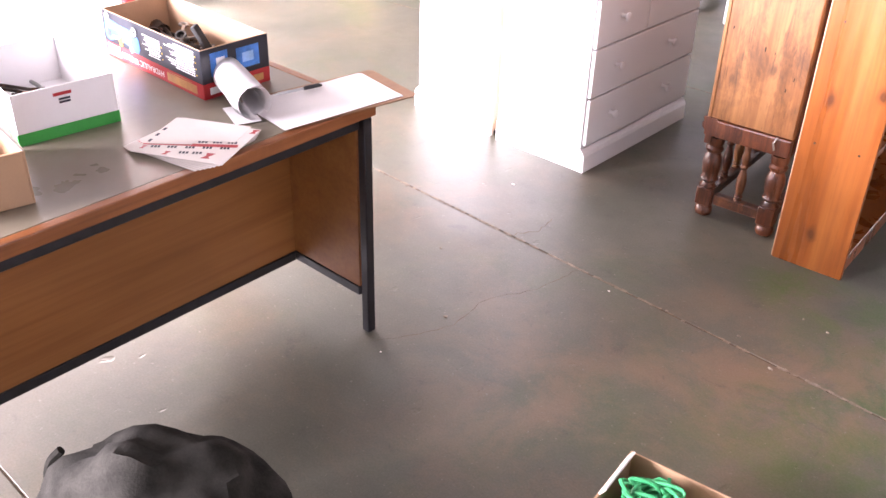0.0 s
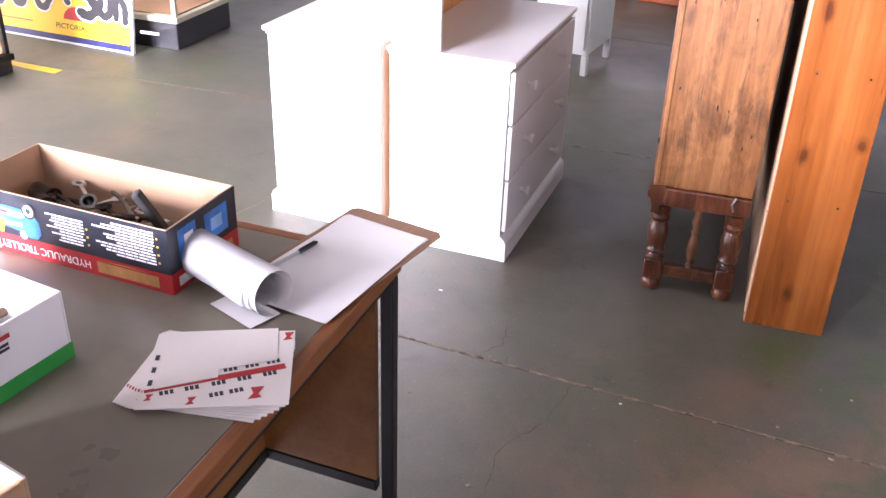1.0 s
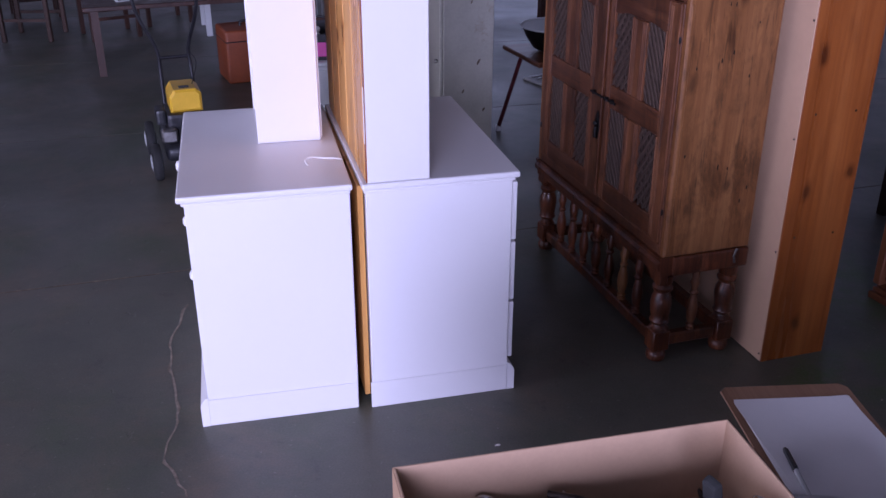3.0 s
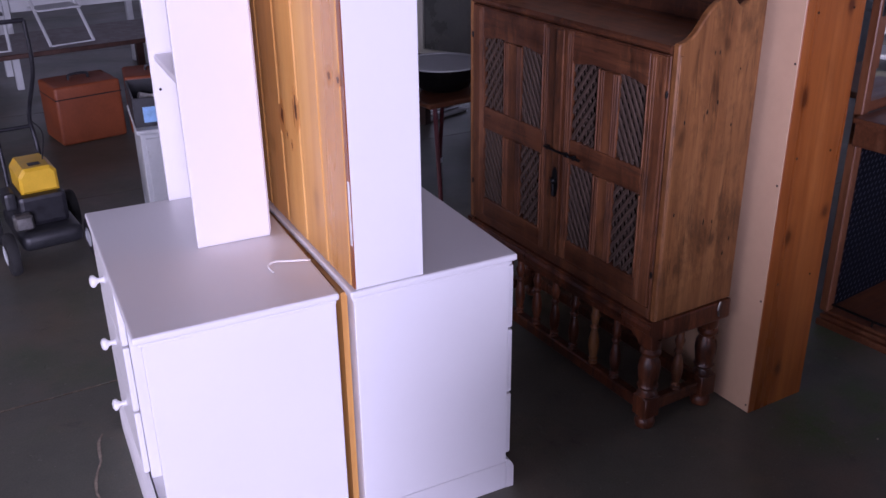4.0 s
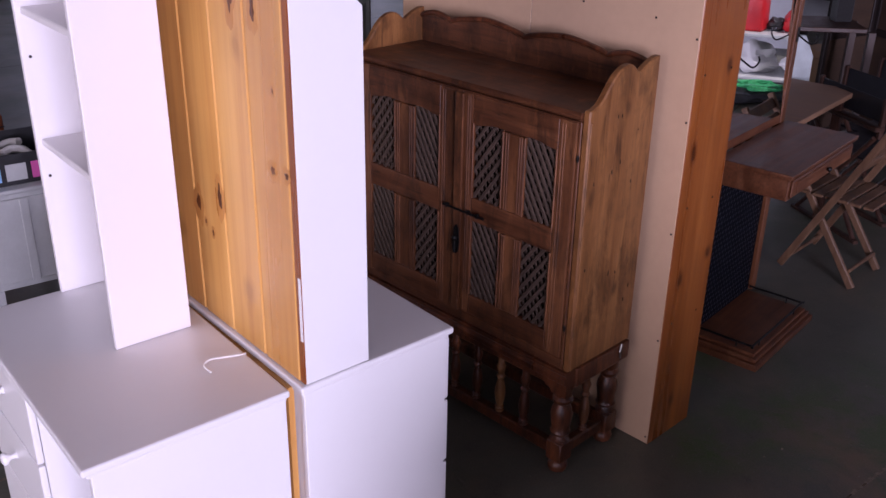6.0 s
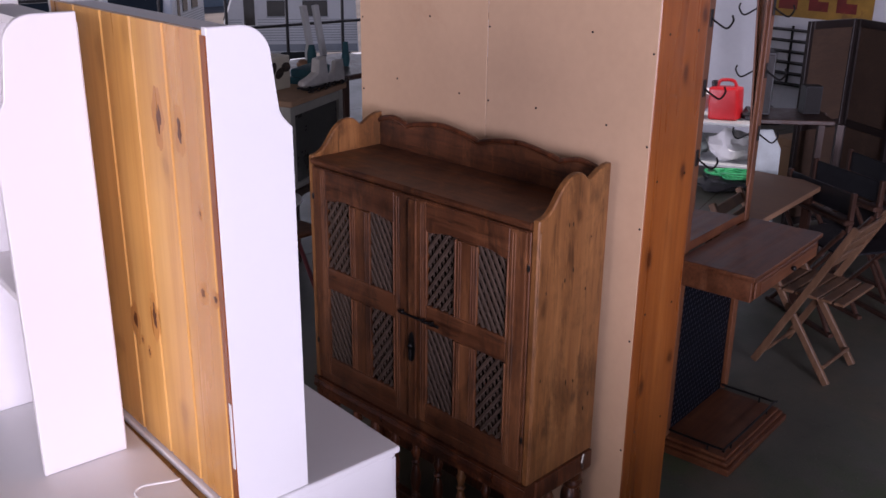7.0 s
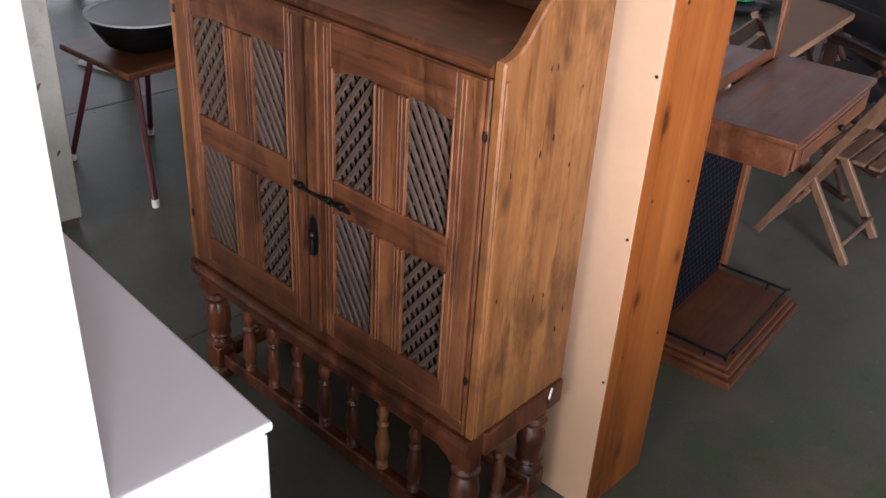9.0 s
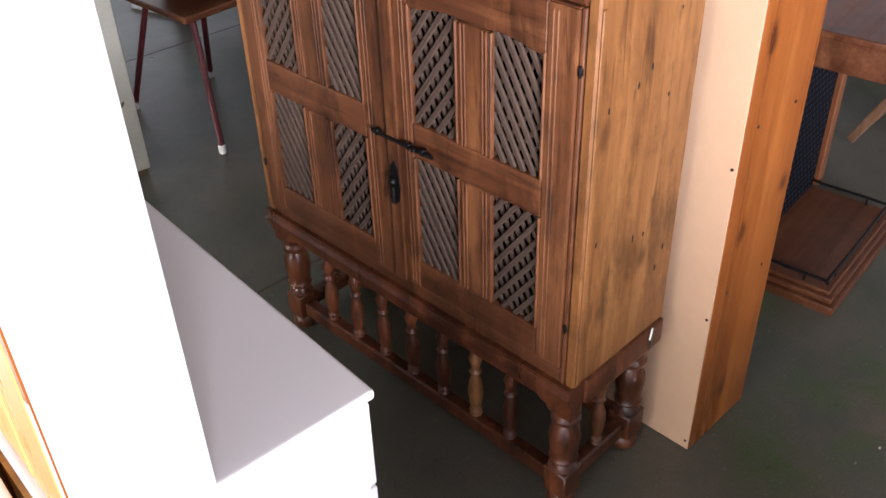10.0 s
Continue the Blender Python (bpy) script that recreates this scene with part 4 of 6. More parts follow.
flat_shape(body, yf, jb, M_print_blue, "printed_jack", "blue jack drawn on the box")
flat_shape([(-0.465, 0.086), (-0.345, 0.080), (-0.325, 0.092), (-0.41, 0.096), (-0.46, 0.098)], yf - 0.0008, jb, M_print_lblue, "printed_jack")
flat_shape([(-0.445, 0.056), (-0.345, 0.064), (-0.345, 0.071), (-0.445, 0.064)], yf - 0.0008, jb, M_print_white, "printed_jack")
flat_shape([(-0.470, 0.060), (-0.452, 0.058), (-0.450, 0.078), (-0.468, 0.080)], yf - 0.0008, jb, M_sign_blue, "printed_jack")
flat_shape([(-0.400, 0.086), (-0.376, 0.085), (-0.374, 0.091), (-0.398, 0.092)], yf - 0.0012, jb, M_print_red, "printed_jack")
flat_shape([(-0.408, 0.043), (-0.396, 0.043), (-0.390, 0.058), (-0.384, 0.072), (-0.394, 0.074), (-0.402, 0.066), (-0.412, 0.060)], yf - 0.0012, jb, M_print_yellow, "printed_jack")
for cx, cz, r, mm in ((-0.322, 0.100, 0.017, M_plastic_dark), (-0.322, 0.100, 0.012, M_greywhite), (-0.322, 0.100, 0.006, M_plastic_dark), (-0.462, 0.112, 0.012, M_greywhite), (-0.462, 0.112, 0.005, M_print_lblue), (-0.345, 0.047, 0.009, M_print_lblue)):
    flat_shape([(cx + r * math.cos(a * math.pi / 8), cz + r * math.sin(a * math.pi / 8)) for a in range(16)], yf - 0.0010 - (0.018 - r) * 0.05, jb, mm, "printed_wheel")
rnd = random.Random(8)
for col, (xa, xb) in enumerate(((-0.285, -0.192), (-0.172, -0.030))):
    for row in range(9 if col == 0 else 11):
        z = 0.054 + row * 0.0062
        ln = (xb - xa) * rnd.uniform(0.6, 1.0)
        x = xb - ln
        # each line is broken into word-long bars
        while x < xb - 0.006:
            wl = min(rnd.uniform(0.008, 0.024), xb - x)
            flat_shape(rect(x, z, x + wl, z + 0.0028), yf, jb, M_print_white, "print_line")
            x += wl + 0.0025
    for row in range(3 if col == 0 else 4):
        z = 0.058 + row * 0.016
        flat_shape(rect(xb + 0.005, z, xb + 0.009, z + 0.0035), yf, jb, M_print_yellow, "print_mark")
flat_shape(rect(-0.172, 0.008, -0.030, 0.030), yf, jb, M_print_gold, "brand_bar", "plain gold bar")
flat_shape([(-0.17, 0.033), (-0.05, 0.033), (-0.10, 0.0355)], yf, jb, M_print_gold, "brand_bar")
flat_shape(rect(-0.478, 0.006, -0.412, 0.036), yf - 0.0012, jb, M_print_white, "price_sticker", "blank white sticker")
lettering("HYDRAULIC TROLLEY JACK", 0.0225, M_print_white, jb, Matrix.Translation((-0.328, yf, 0.019)) @ pose(0, 0, 0, 90, 180, 0), "printed_title", 0.0003)
# end face prints
for k, (ya, yb, za, zb, mm) in enumerate(((0.03, 0.09, 0.055, 0.115, M_print_blue), (0.05, 0.08, 0.06, 0.10, M_print_white), (0.12, 0.20, 0.055, 0.110, M_print_blue), (0.14, 0.18, 0.07, 0.095, M_print_lblue), (0.02, 0.11, 0.010, 0.028, M_print_white), (0.13, 0.21, 0.010, 0.028, M_print_gold))):
    part("end_print", box(0.0014, ya, za, 0.0017 + 0.0003 * k, yb, zb), mm, jb)
part("corner_tear", moved(box(-0.012, -0.010, -0.006, 0.010, 0.004, 0.008, 0.003), pose(-BW - 0.002, 0.0, BH2 - 0.005, 20, 30, 20)), M_paper2, jb, "torn white corner")


# old tools in the box: each is a thing
def spanner(loc, rot, L, mat=M_steel):
    s = thing("spanner", loc, rot[2], "worn steel open-ended spanner in a box", "spanner", "old tools", "", rot[0], rot[1])
    w = 0.009
    pts = [(-L / 2, -w / 2), (L / 2 - 0.01, -w / 2), (L / 2, -w * 1.3), (L / 2 + 0.02, -w * 1.4), (L / 2 + 0.012, -w * 0.4), (L / 2 + 0.012, w * 0.4), (L / 2 + 0.02, w * 1.4), (L / 2, w * 1.3), (L / 2 - 0.01, w / 2), (-L / 2, w / 2)]
    part("shaft", prism(pts, 2, -0.003, 0.003, 0.001), mat, s)
    part("ring", moved(tube([(0.012 * math.cos(a * math.pi / 6), 0.012 * math.sin(a * math.pi / 6), 0) for a in range(12)], 0.004, 6, True), pose(-L / 2 - 0.01, 0, 0)), mat, s, "", True)


def socket(loc, rot, r, h, mat=M_rust):
    s = thing("pipe_fitting", loc, rot[2], "dark oily pipe fitting in a box", "pipe fitting", "old tools", "", rot[0], rot[1])
    prof = [(r, -h / 2), (r * 1.08, -h / 2 + 0.003), (r, -h / 2 + 0.008), (r, h / 2 - 0.006), (r * 1.1, h / 2 - 0.003), (r * 1.1, h / 2), (r * 0.75, h / 2), (r * 0.72, h / 2 - 0.01), (r * 0.70, -h / 2 + 0.004)]
    part("body", lathe(prof, seg=14), mat, s, "", True)


def lump(loc, rot, size, seed, mat=M_rust):
    s = thing("metal_scrap", loc, rot[2], "rusty lump of scrap metal in a box", "metal scrap", "old tools", "", rot[0], rot[1])
    part("casting", ball(0, 0, 0, *size, 2, 0.8, seed), mat, s, "", True)


def rod(loc, rot, L, r, mat=M_rust):
    s = thing("metal_rod", loc, rot[2], "rusty metal rod lying in a box", "metal rod", "old tools", "", rot[0], rot[1])
    part("bar", tube([(-L / 2, 0, 0), (-L / 4, 0.004, 0), (L / 4, -0.003, 0), (L / 2, 0, 0.004)], r, 8), mat, s, "", True)


rnd = random.Random(21)
mj = jb.matrix_world
part_base = mj @ Vector((-BW / 2, BD / 2, 0.005))


def in_box(m, u, v, z):
    return tuple(m @ Vector((u, v, z)))


for i in range(26):
    u, v = rnd.uniform(-BW + 0.05, -0.05), rnd.uniform(0.04, BD - 0.04)
    z = 0.016 + 0.022 * rnd.random()
    lump(in_box(mj, u, v, z), (rnd.uniform(-30, 30), rnd.uniform(-30, 30), rnd.uniform(0, 360)), (rnd.uniform(0.018, 0.04), rnd.uniform(0.012, 0.026), rnd.uniform(0.010, 0.018)), i)
for i in range(7):
    spanner(in_box(mj, rnd.uniform(-BW + 0.12, -0.13), rnd.uniform(0.06, BD - 0.06), 0.047 + 0.004 * i), (rnd.uniform(-12, 12), rnd.uniform(-8, 8), rnd.uniform(-60, 60)), rnd.uniform(0.09, 0.16), M_steel if i % 3 else M_rust)
for u, v, r, h, rot in ((-0.25, 0.09, 0.021, 0.05, (70, 10, 20)), (-0.38, 0.10, 0.024, 0.05, (80, 0, 60)), (-0.30, 0.15, 0.016, 0.04, (30, 20, 0)), (-0.13, 0.10, 0.018, 0.05, (85, 0, 110)), (-0.42, 0.15, 0.020, 0.06, (90, 0, 80))):
    socket(in_box(mj, u, v, 0.058), rot, r, h, M_rust if r > 0.017 else M_steel)
for i in range(6):
    rod(in_box(mj, rnd.uniform(-0.34, -0.18), rnd.uniform(0.05, 0.18), 0.050 + 0.005 * i), (0, rnd.uniform(-5, 5), rnd.uniform(-35, 35)), rnd.uniform(0.14, 0.26), rnd.uniform(0.004, 0.007))
hm = thing("rubber_mallet", in_box(mj, -0.075, 0.105, 0.05), 0, "black rubber mallet leaning in a box", "mallet")
part("head", moved(lathe([(0.026, -0.03), (0.030, -0.025), (0.030, 0.025), (0.026, 0.03)], seg=14), pose(0, 0, 0, 80, 0, 40)), M_rubber, hm, "", True)
part("handle", moved(box(-0.008, -0.012, 0.0, 0.008, 0.012, 0.115, 0.005, 2), pose(0, 0, 0.01, 12, -24, 20)), M_rubber, hm)

wbx = thing("shallow_box", (-2.545, 2.137, 0.755), -5.0, "open white cardboard box with green base holding tools", "cardboard box")
for nm, bm in tray(0.370, 0.255, 0.130, 0.005):
    part(nm, bm, M_paper, wbx)
part("base_band", box(0.0002, -0.001, 0.0, 0.0014, 0.256, 0.030), M_green, wbx, "green printed base")
part("base_band", box(-0.371, -0.0014, 0.0, 0.001, -0.0002, 0.030), M_green, wbx, "green printed base")
part("base_band", box(-0.371, 0.2552, 0.0, 0.001, 0.2564, 0.030), M_green, wbx, "green printed base")
part("label_bar", box(0.0014, 0.10, 0.105, 0.0022, 0.145, 0.113), M_print_red, wbx)
for z in (0.085, 0.093):
    part("label_bar", box(0.0014, 0.112, z, 0.0022, 0.140, z + 0.005), M_ink, wbx)
mw = wbx.matrix_world
for i in range(13):
    rod(in_box(mw, rnd.uniform(-0.28, -0.10), rnd.uniform(0.05, 0.19), 0.014 + 0.003 * i), (rnd.uniform(-8, 8), rnd.uniform(-8, 8), rnd.uniform(-70, 70)), rnd.uniform(0.10, 0.18), rnd.uniform(0.004, 0.009), (M_rust, M_steel, M_slatwood)[i % 3])
for i in range(10):
    lump(in_box(mw, rnd.uniform(-0.31, -0.06), rnd.uniform(0.05, 0.19), 0.02), (0, 0, rnd.uniform(0, 180)), (rnd.uniform(0.015, 0.035), 0.014, 0.012), 60 + i, M_rust if i % 2 else M_card)

cbx = thing("brown_box", (-2.300, 1.785, 0.755), -10.0, "small open brown cardboard box", "cardboard box")
for nm, bm in tray(0.30, 0.255, 0.125, 0.005):
    part(nm, bm, M_card, cbx)
part("flap", moved(box(-0.30, 0, 0, 0, 0.10, 0.004, 0.001), pose(0, 0.255, 0.125, 120, 0, 0)), M_paper2, cbx, "pale folded flap")
part("flap", moved(box(0, 0.01, 0, 0.09, 0.245, 0.004, 0.001), pose(-0.002, 0, 0.125, 0, 105, 0)), M_card, cbx)

# clipboard with papers and a pen
clip = thing("clipboard", (-2.268, 2.886, 0.7552), -8.8, "brown masonite clipboard hanging over the desk edge", "clipboard")
part("board", prism([(-0.118, -0.205), (0.118, -0.205), (0.118, 0.19), (0.105, 0.203), (-0.105, 0.203), (-0.118, 0.19)], 2, 0, 0.004, 0.001), M_mason, clip)
pad = thing("paper_pad", (-2.268, 2.882, 0.7596), -8.8, "stack of white paper curled over at one end", "paper")
for i in range(4):
    part("sheet", moved(box(-0.105, -0.215 - 0.002 * i, 0.0004 * i, 0.105, 0.165 - 0.002 * i, 0.0004 * i + 0.0003), pose(0.002 * i, 0, 0.0005, 0, 0, 1.2 * i)), M_paper, pad)


def curl(w, r, y0, start, turn, thick=0.0008, k=0):
    """A sheet rolled up towards +y: a strip along x, w wide."""
    bm = bmesh.new()
    prev = None
    for i in range(25):
        a = start + turn * i / 24
        rr = r * (1 - 0.10 * i / 24)
        y, z = y0 - rr * math.sin(a), r - rr * math.cos(a)
        pr = [bm.verts.new((x, y + 0.10 * (x) * 0.0, z + 0.003)) for x in (-w / 2, w / 2)]
        if prev:
            bm.faces.new((prev[0], prev[1], pr[1], pr[0]))
        prev = pr
    bmesh.ops.solidify(bm, geom=bm.faces[:], thickness=thick)
    return bm


for k in range(3):
    part("curled_sheet", moved(curl(0.235, 0.047 - 0.004 * k, -0.226 - 0.002 * k, 0.0, math.radians(315 + 14 * k)), pose(-0.046 - 0.006 * k, -0.004, 0.002 + 0.0012 * k, 0, 0, -9 - 2 * k)), M_paper, pad, "curled sheet", True)
part("curl_end", moved(box(-0.02, -0.285, 0, 0.10, -0.215, 0.0006), pose(-0.03, 0, -0.0018, 0, 0, -10)), M_paper, pad)
pen = thing("ballpoint_pen", (-2.355, 2.840, 0.7675), 167, "clear ballpoint pen with black cap on paper", "pen")
part("barrel", moved(lathe([(0.0015, -0.075), (0.004, -0.062), (0.004, 0.03), (0.0038, 0.065)], seg=8), pose(0, 0, 0, 90, 0, 0)), M_greywhite, pen, "", True)
part("cap", moved(lathe([(0.0048, 0.0), (0.0052, 0.004), (0.005, 0.05), (0.003, 0.056)], seg=8), pose(0, -0.012, 0, 90, 0, 0)), M_plastic_dark, pen, "black cap", True)
part("clip", box(-0.0015, -0.06, 0.004, 0.0015, -0.016, 0.0065), M_plastic_dark, pen)

# fan of printed cards
rnd = random.Random(5)
for i in range(7):
    tk = thing("ticket_sheet", (-2.286 + 0.003 * i, 2.444 + 0.002 * i, 0.7554 + 0.0016 * i), 12 + 2.8 * i + rnd.uniform(-1, 1), "white card sheet with red bands and printed numbers", "card", "fanned ticket sheets")
    part("sheet", box(-0.118, -0.105, 0, 0.118, 0.105, 0.0011), M_paper2, tk)
    tilt = pose(0.0, -0.035, 0, 0, 0, 15)
    part("red_band", moved(box(-0.118, 0.001, 0.0011, 0.0, 0.009, 0.0014), tilt), M_print_red, tk)
    part("red_band", moved(box(0.0, -0.002, 0.0011, 0.112, 0.013, 0.0014), tilt), M_print_red, tk)
    for x, y, s in ((0.052, -0.088, 0.022), (-0.045, -0.098, 0.014), (-0.112, -0.085, 0.012), (0.098, 0.075, 0.017)):
        part("red_arrow", prism([(x, y), (x + s, y + 0.2 * s), (x + 0.7 * s, y + 0.6 * s), (x + 1.1 * s, y + 1.5 * s), (x + 0.1 * s, y + 1.4 * s), (x + 0.35 * s, y + 0.7 * s)], 2, 0.0011, 0.0014), M_print_red, tk)
    for yy, cells in ((0.019, (0.012, 0.048, 0.084)), (-0.013, (-0.095, -0.055, -0.012, 0.030, 0.072)), (-0.042, (-0.02, 0.012))):
        for x in cells:
            for q in range(3):
                part("number_bar", moved(box(x + q * 0.0082, yy, 0.0011, x + q * 0.0082 + 0.0058, yy + 0.0110, 0.00145), tilt), M_ink, tk)
    for k in range(3):
        part("number_bar", moved(box(-0.113, -0.045 + k * 0.035, 0.0011, -0.106, -0.030 + k * 0.035, 0.00145), pose(0, 0, 0)), M_ink, tk)
    if i == 6:
        part("cover", prism([(-0.10, -0.055), (-0.002, -0.028), (-0.002, -0.006), (0.092, 0.016), (0.088, 0.112), (-0.098, 0.108)], 2, 0.0015, 0.0022), M_paper2, tk, "blank cream card")

# ---- on the floor near the desk ----
bag = thing("canvas_bag", (-1.735, 1.945, 0), 40, "slumped charcoal canvas bag on the floor", "bag")
bm = bmesh.new()
bmesh.ops.create_icosphere(bm, subdivisions=4, radius=1.0)
for v in bm.verts:
    p = v.co.copy()
    k = 1 + 0.10 * noise.noise(p * 2.2) + 0.035 * noise.noise(p * 7.0)
    z = p.z * 0.225 + 0.215
    v.co = Vector((p.x * 0.265 * k, p.y * 0.19 * k, max(0.0, z * k)))
part("body", bm, M_cloth, bag, "", True)
part("strap", tube(smooth_line([(-0.22, 0.05, 0.18), (-0.25, 0.05, 0.28), (-0.245, 0.06, 0.33), (-0.22, 0.07, 0.36)], 6), 0.010, 8), M_cloth, bag, "", True)
for i, (x, y, s) in enumerate(((0.04, 0.08, 0.06), (-0.06, 0.10, 0.05), (0.14, 0.04, 0.05))):
    part("fold", moved(box(-s, -0.008, 0, s, 0.008, 0.05, 0.006), pose(x, y, 0.25 - 0.02 * i, 14 - 9 * i, 8 * i - 6, 20 * i)), M_cloth, bag)

crate = thing("open_carton", (-0.93, 2.70, 0), 5, "open brown carton with green rope on the floor", "carton")
for nm, bm in tray(0.22, 0.19, 0.225, 0.005):
    part(nm, moved(bm, pose(0.22, 0, 0)), M_card, crate)
crate.matrix_world = pose(-1.165, 2.675, 0, 0, 0, 8) @ Matrix.Diagonal((1.15, 1, 0.88, 1))
part("flap", moved(box(0, 0, 0, 0.005, 0.15, 0.03, 0.001), pose(0.0, 0.02, 0.222, 0, 25, 0)), M_paper2, crate, "pale torn flap")
rope = thing("green_rope", (-1.085, 2.75, -0.02), 0, "tangled green nylon rope heaped in a carton", "rope")
rnd = random.Random(11)
for k in range(5):
    pts = []
    for i in range(16):
        a = i * 1.3 + k
        r = rnd.uniform(0.02, 0.085)
        pts.append((0.02 + r * math.cos(a), 0.02 + 0.8 * r * math.sin(a), 0.185 + rnd.uniform(0.0, 0.06)))
    part("strand", tube(smooth_line(pts, 5), 0.0045, 6), M_rope, rope, "", True)
part("coil_heap", ball(0.02, 0.02, 0.10, 0.09, 0.075, 0.098, 3, 0.3, 2), M_rope, rope, "", True)

# ---- yellow sign, glass cases and post towards the west door ----
sg = thing("enamel_sign", (-5.14, 5.64, 0.0), 0.0, "yellow enamel newspaper sign leaning on a glass case", "sign", rx=-8)
part("board", box(-1.05, 0, 0.0, 0.0, 0.022, 0.62, 0.003), M_print_white, sg, "white edged board")
part("blue_border", box(-1.035, -0.0015, 0.015, -0.015, -0.0002, 0.605), M_sign_blue, sg)
part("yellow_field", box(-1.02, -0.003, 0.055, -0.022, -0.0016, 0.60), M_sign, sg)
for z in (0.50, 0.115):
    part("red_line", box(-1.0, -0.0042, z, -0.74, -0.0032, z + 0.006), M_print_red, sg)
    part("red_line", box(-0.20, -0.0042, z, -0.04, -0.0032, z + 0.006), M_print_red, sg)
lettering("ON SALE HERE", 0.075, M_sign_ink, sg, pose(-0.47, -0.0034, 0.53, 90, 0, 0), "sign_heading", 0.0005)
lettering("PICTORIAL", 0.050, M_sign_ink, sg, pose(-0.44, -0.0034, 0.115, 90, 0, 0), "sign_footer", 0.0005)


def blob(pts, r, mat, dy):
    line = smooth_line([(x, 0, z) for x, z in pts], 6)
    return join(*[moved(lathe([(r * (0.85 + 0.3 * abs(math.sin(i * 0.7))), 0), (r * (0.85 + 0.3 * abs(math.sin(i * 0.7))), 0.0006)], seg=10), pose(p.x, dy - 0.00003 * i, p.z, 90, 0, 0)) for i, p in enumerate(line)])


for dy, k, mm in ((-0.0032, 1.45, M_print_white), (-0.0050, 1.0, M_sign_ink)):
    for pts, r in (([(-0.235, 0.41), (-0.30, 0.43), (-0.345, 0.38), (-0.29, 0.32), (-0.25, 0.26), (-0.31, 0.21), (-0.37, 0.23)], 0.030),
                   ([(-0.215, 0.33), (-0.225, 0.25), (-0.185, 0.22), (-0.150, 0.26), (-0.145, 0.33)], 0.024),
                   ([(-0.110, 0.22), (-0.105, 0.33), (-0.07, 0.34), (-0.045, 0.29), (-0.045, 0.21)], 0.022),
                   ([(-0.47, 0.40), (-0.49, 0.33), (-0.46, 0.28)], 0.020), ([(-0.60, 0.30), (-0.66, 0.34), (-0.70, 0.28), (-0.65, 0.22), (-0.60, 0.28), (-0.59, 0.40)], 0.022), ([(-0.78, 0.30), (-0.84, 0.34), (-0.88, 0.28), (-0.83, 0.22), (-0.78, 0.28), (-0.775, 0.42)], 0.022), ([(-0.98, 0.42), (-0.92, 0.33), (-0.98, 0.22)], 0.022)):
        part("mark", blob(pts, r * k, mm, dy), mm, sg)
fan = [(-0.40 - 0.10 * math.cos(a * math.pi / 10), 0.165 + 0.09 * math.sin(a * math.pi / 10)) for a in range(11)]
part("red_sun", prism(fan, 1, -0.0040, -0.0031), M_print_red, sg)


sg.matrix_world = sg.matrix_world @ Matrix.Diagonal((1, 1, 0.88, 1))


def glass_case(origin, rz, W, D, H, base, label, shelves, posts=M_cream):
    g = thing("display_case", origin, rz, label, "display case", "glass display cases")
    part("base", box(-W, 0, 0, 0, D, base, 0.004), M_black, g, "dark kick base")
    part("floor_board", box(-W - 0.015, -0.015, base, 0.015, D + 0.015, base + 0.035, 0.006), posts, g)
    part("bottom_panel", box(-W + 0.02, 0.02, base + 0.0355, -0.02, D - 0.02, base + 0.042), M_mason, g)
    for x in (-W, -0.028):
        for y in (0, D - 0.028):
            part("post", box(x, y, base + 0.0355, x + 0.028, y + 0.028, H, 0.003), posts, g)
    for x0, y0, x1, y1 in ((-W + 0.0285, 0, -0.0285, 0.028), (-W + 0.0285, D - 0.028, -0.0285, D), (-W, 0.0285, -W + 0.028, D - 0.0285), (-0.028, 0.0285, 0, D - 0.0285)):
        part("top_rail", box(x0, y0, H - 0.03, x1, y1, H, 0.003), posts, g)
    for x0, y0, x1, y1 in ((-W + 0.029, 0.010, -0.029, 0.015), (-0.018, 0.029, -0.013, D - 0.029), (-W + 0.013, 0.029, -W + 0.018, D - 0.029)):
        p = part("pane", box(x0, y0, base + 0.036, x1, y1, H - 0.031), M_glass, g, "clear glass pane")
        p.visible_shadow = False
    part("back_panel", box(-W + 0.029, D - 0.022, base + 0.036, -0.029, D - 0.010, H - 0.031), M_hall_v, g, "red-brown wooden back")
    for z in shelves:
        p = part("glass_shelf", box(-W + 0.03, 0.03, z, -0.03, D - 0.03, z + 0.006), M_glass, g)
        p.visible_shadow = False
    part("shelf_strip", box(-0.30, D - 0.030, base + 0.10, -0.27, D - 0.0225, H - 0.06), M_darkwood, g)
    part("shelf_strip", box(-0.024, D * 0.55, base + 0.12, -0.0185, D * 0.55 + 0.025, H - 0.05), M_darkwood, g)
    return g


glass_case((-4.96, 5.83, 0), 3, 1.3, 0.58, 1.75, 0.16, "tall glass display case with cream frame and dark base", (0.62, 1.05, 1.4))
c2 = glass_case((-5.51, 4.48, 0), 0, 0.9, 0.62, 1.2, 0.07, "low glass display case with dark steel frame", (0.6,), M_iron)
for i, (x, y, mm) in enumerate(((-0.25, 0.15, M_print_blue), (-0.40, 0.25, M_ink), (-0.15, 0.35, M_paper))):
    t = thing("small_packet", tuple(Vector((-5.51 + x, 4.48 + y, 0.113))), 20 * i, "small packet lying in a glass case", "packet", "packets in the case")
    part("wrap", box(-0.05, -0.035, 0, 0.05, 0.035, 0.03, 0.008, 2), mm, t)
pane = thing("loose_glass_pane", (-5.02, 5.69, 0), 3, "loose pane of glass leaning on a case", "glass pane", rx=-6)
p = part("sheet", box(-0.10, 0, 0, 0.06, 0.006, 0.85), M_glass, pane)
p.visible_shadow = False
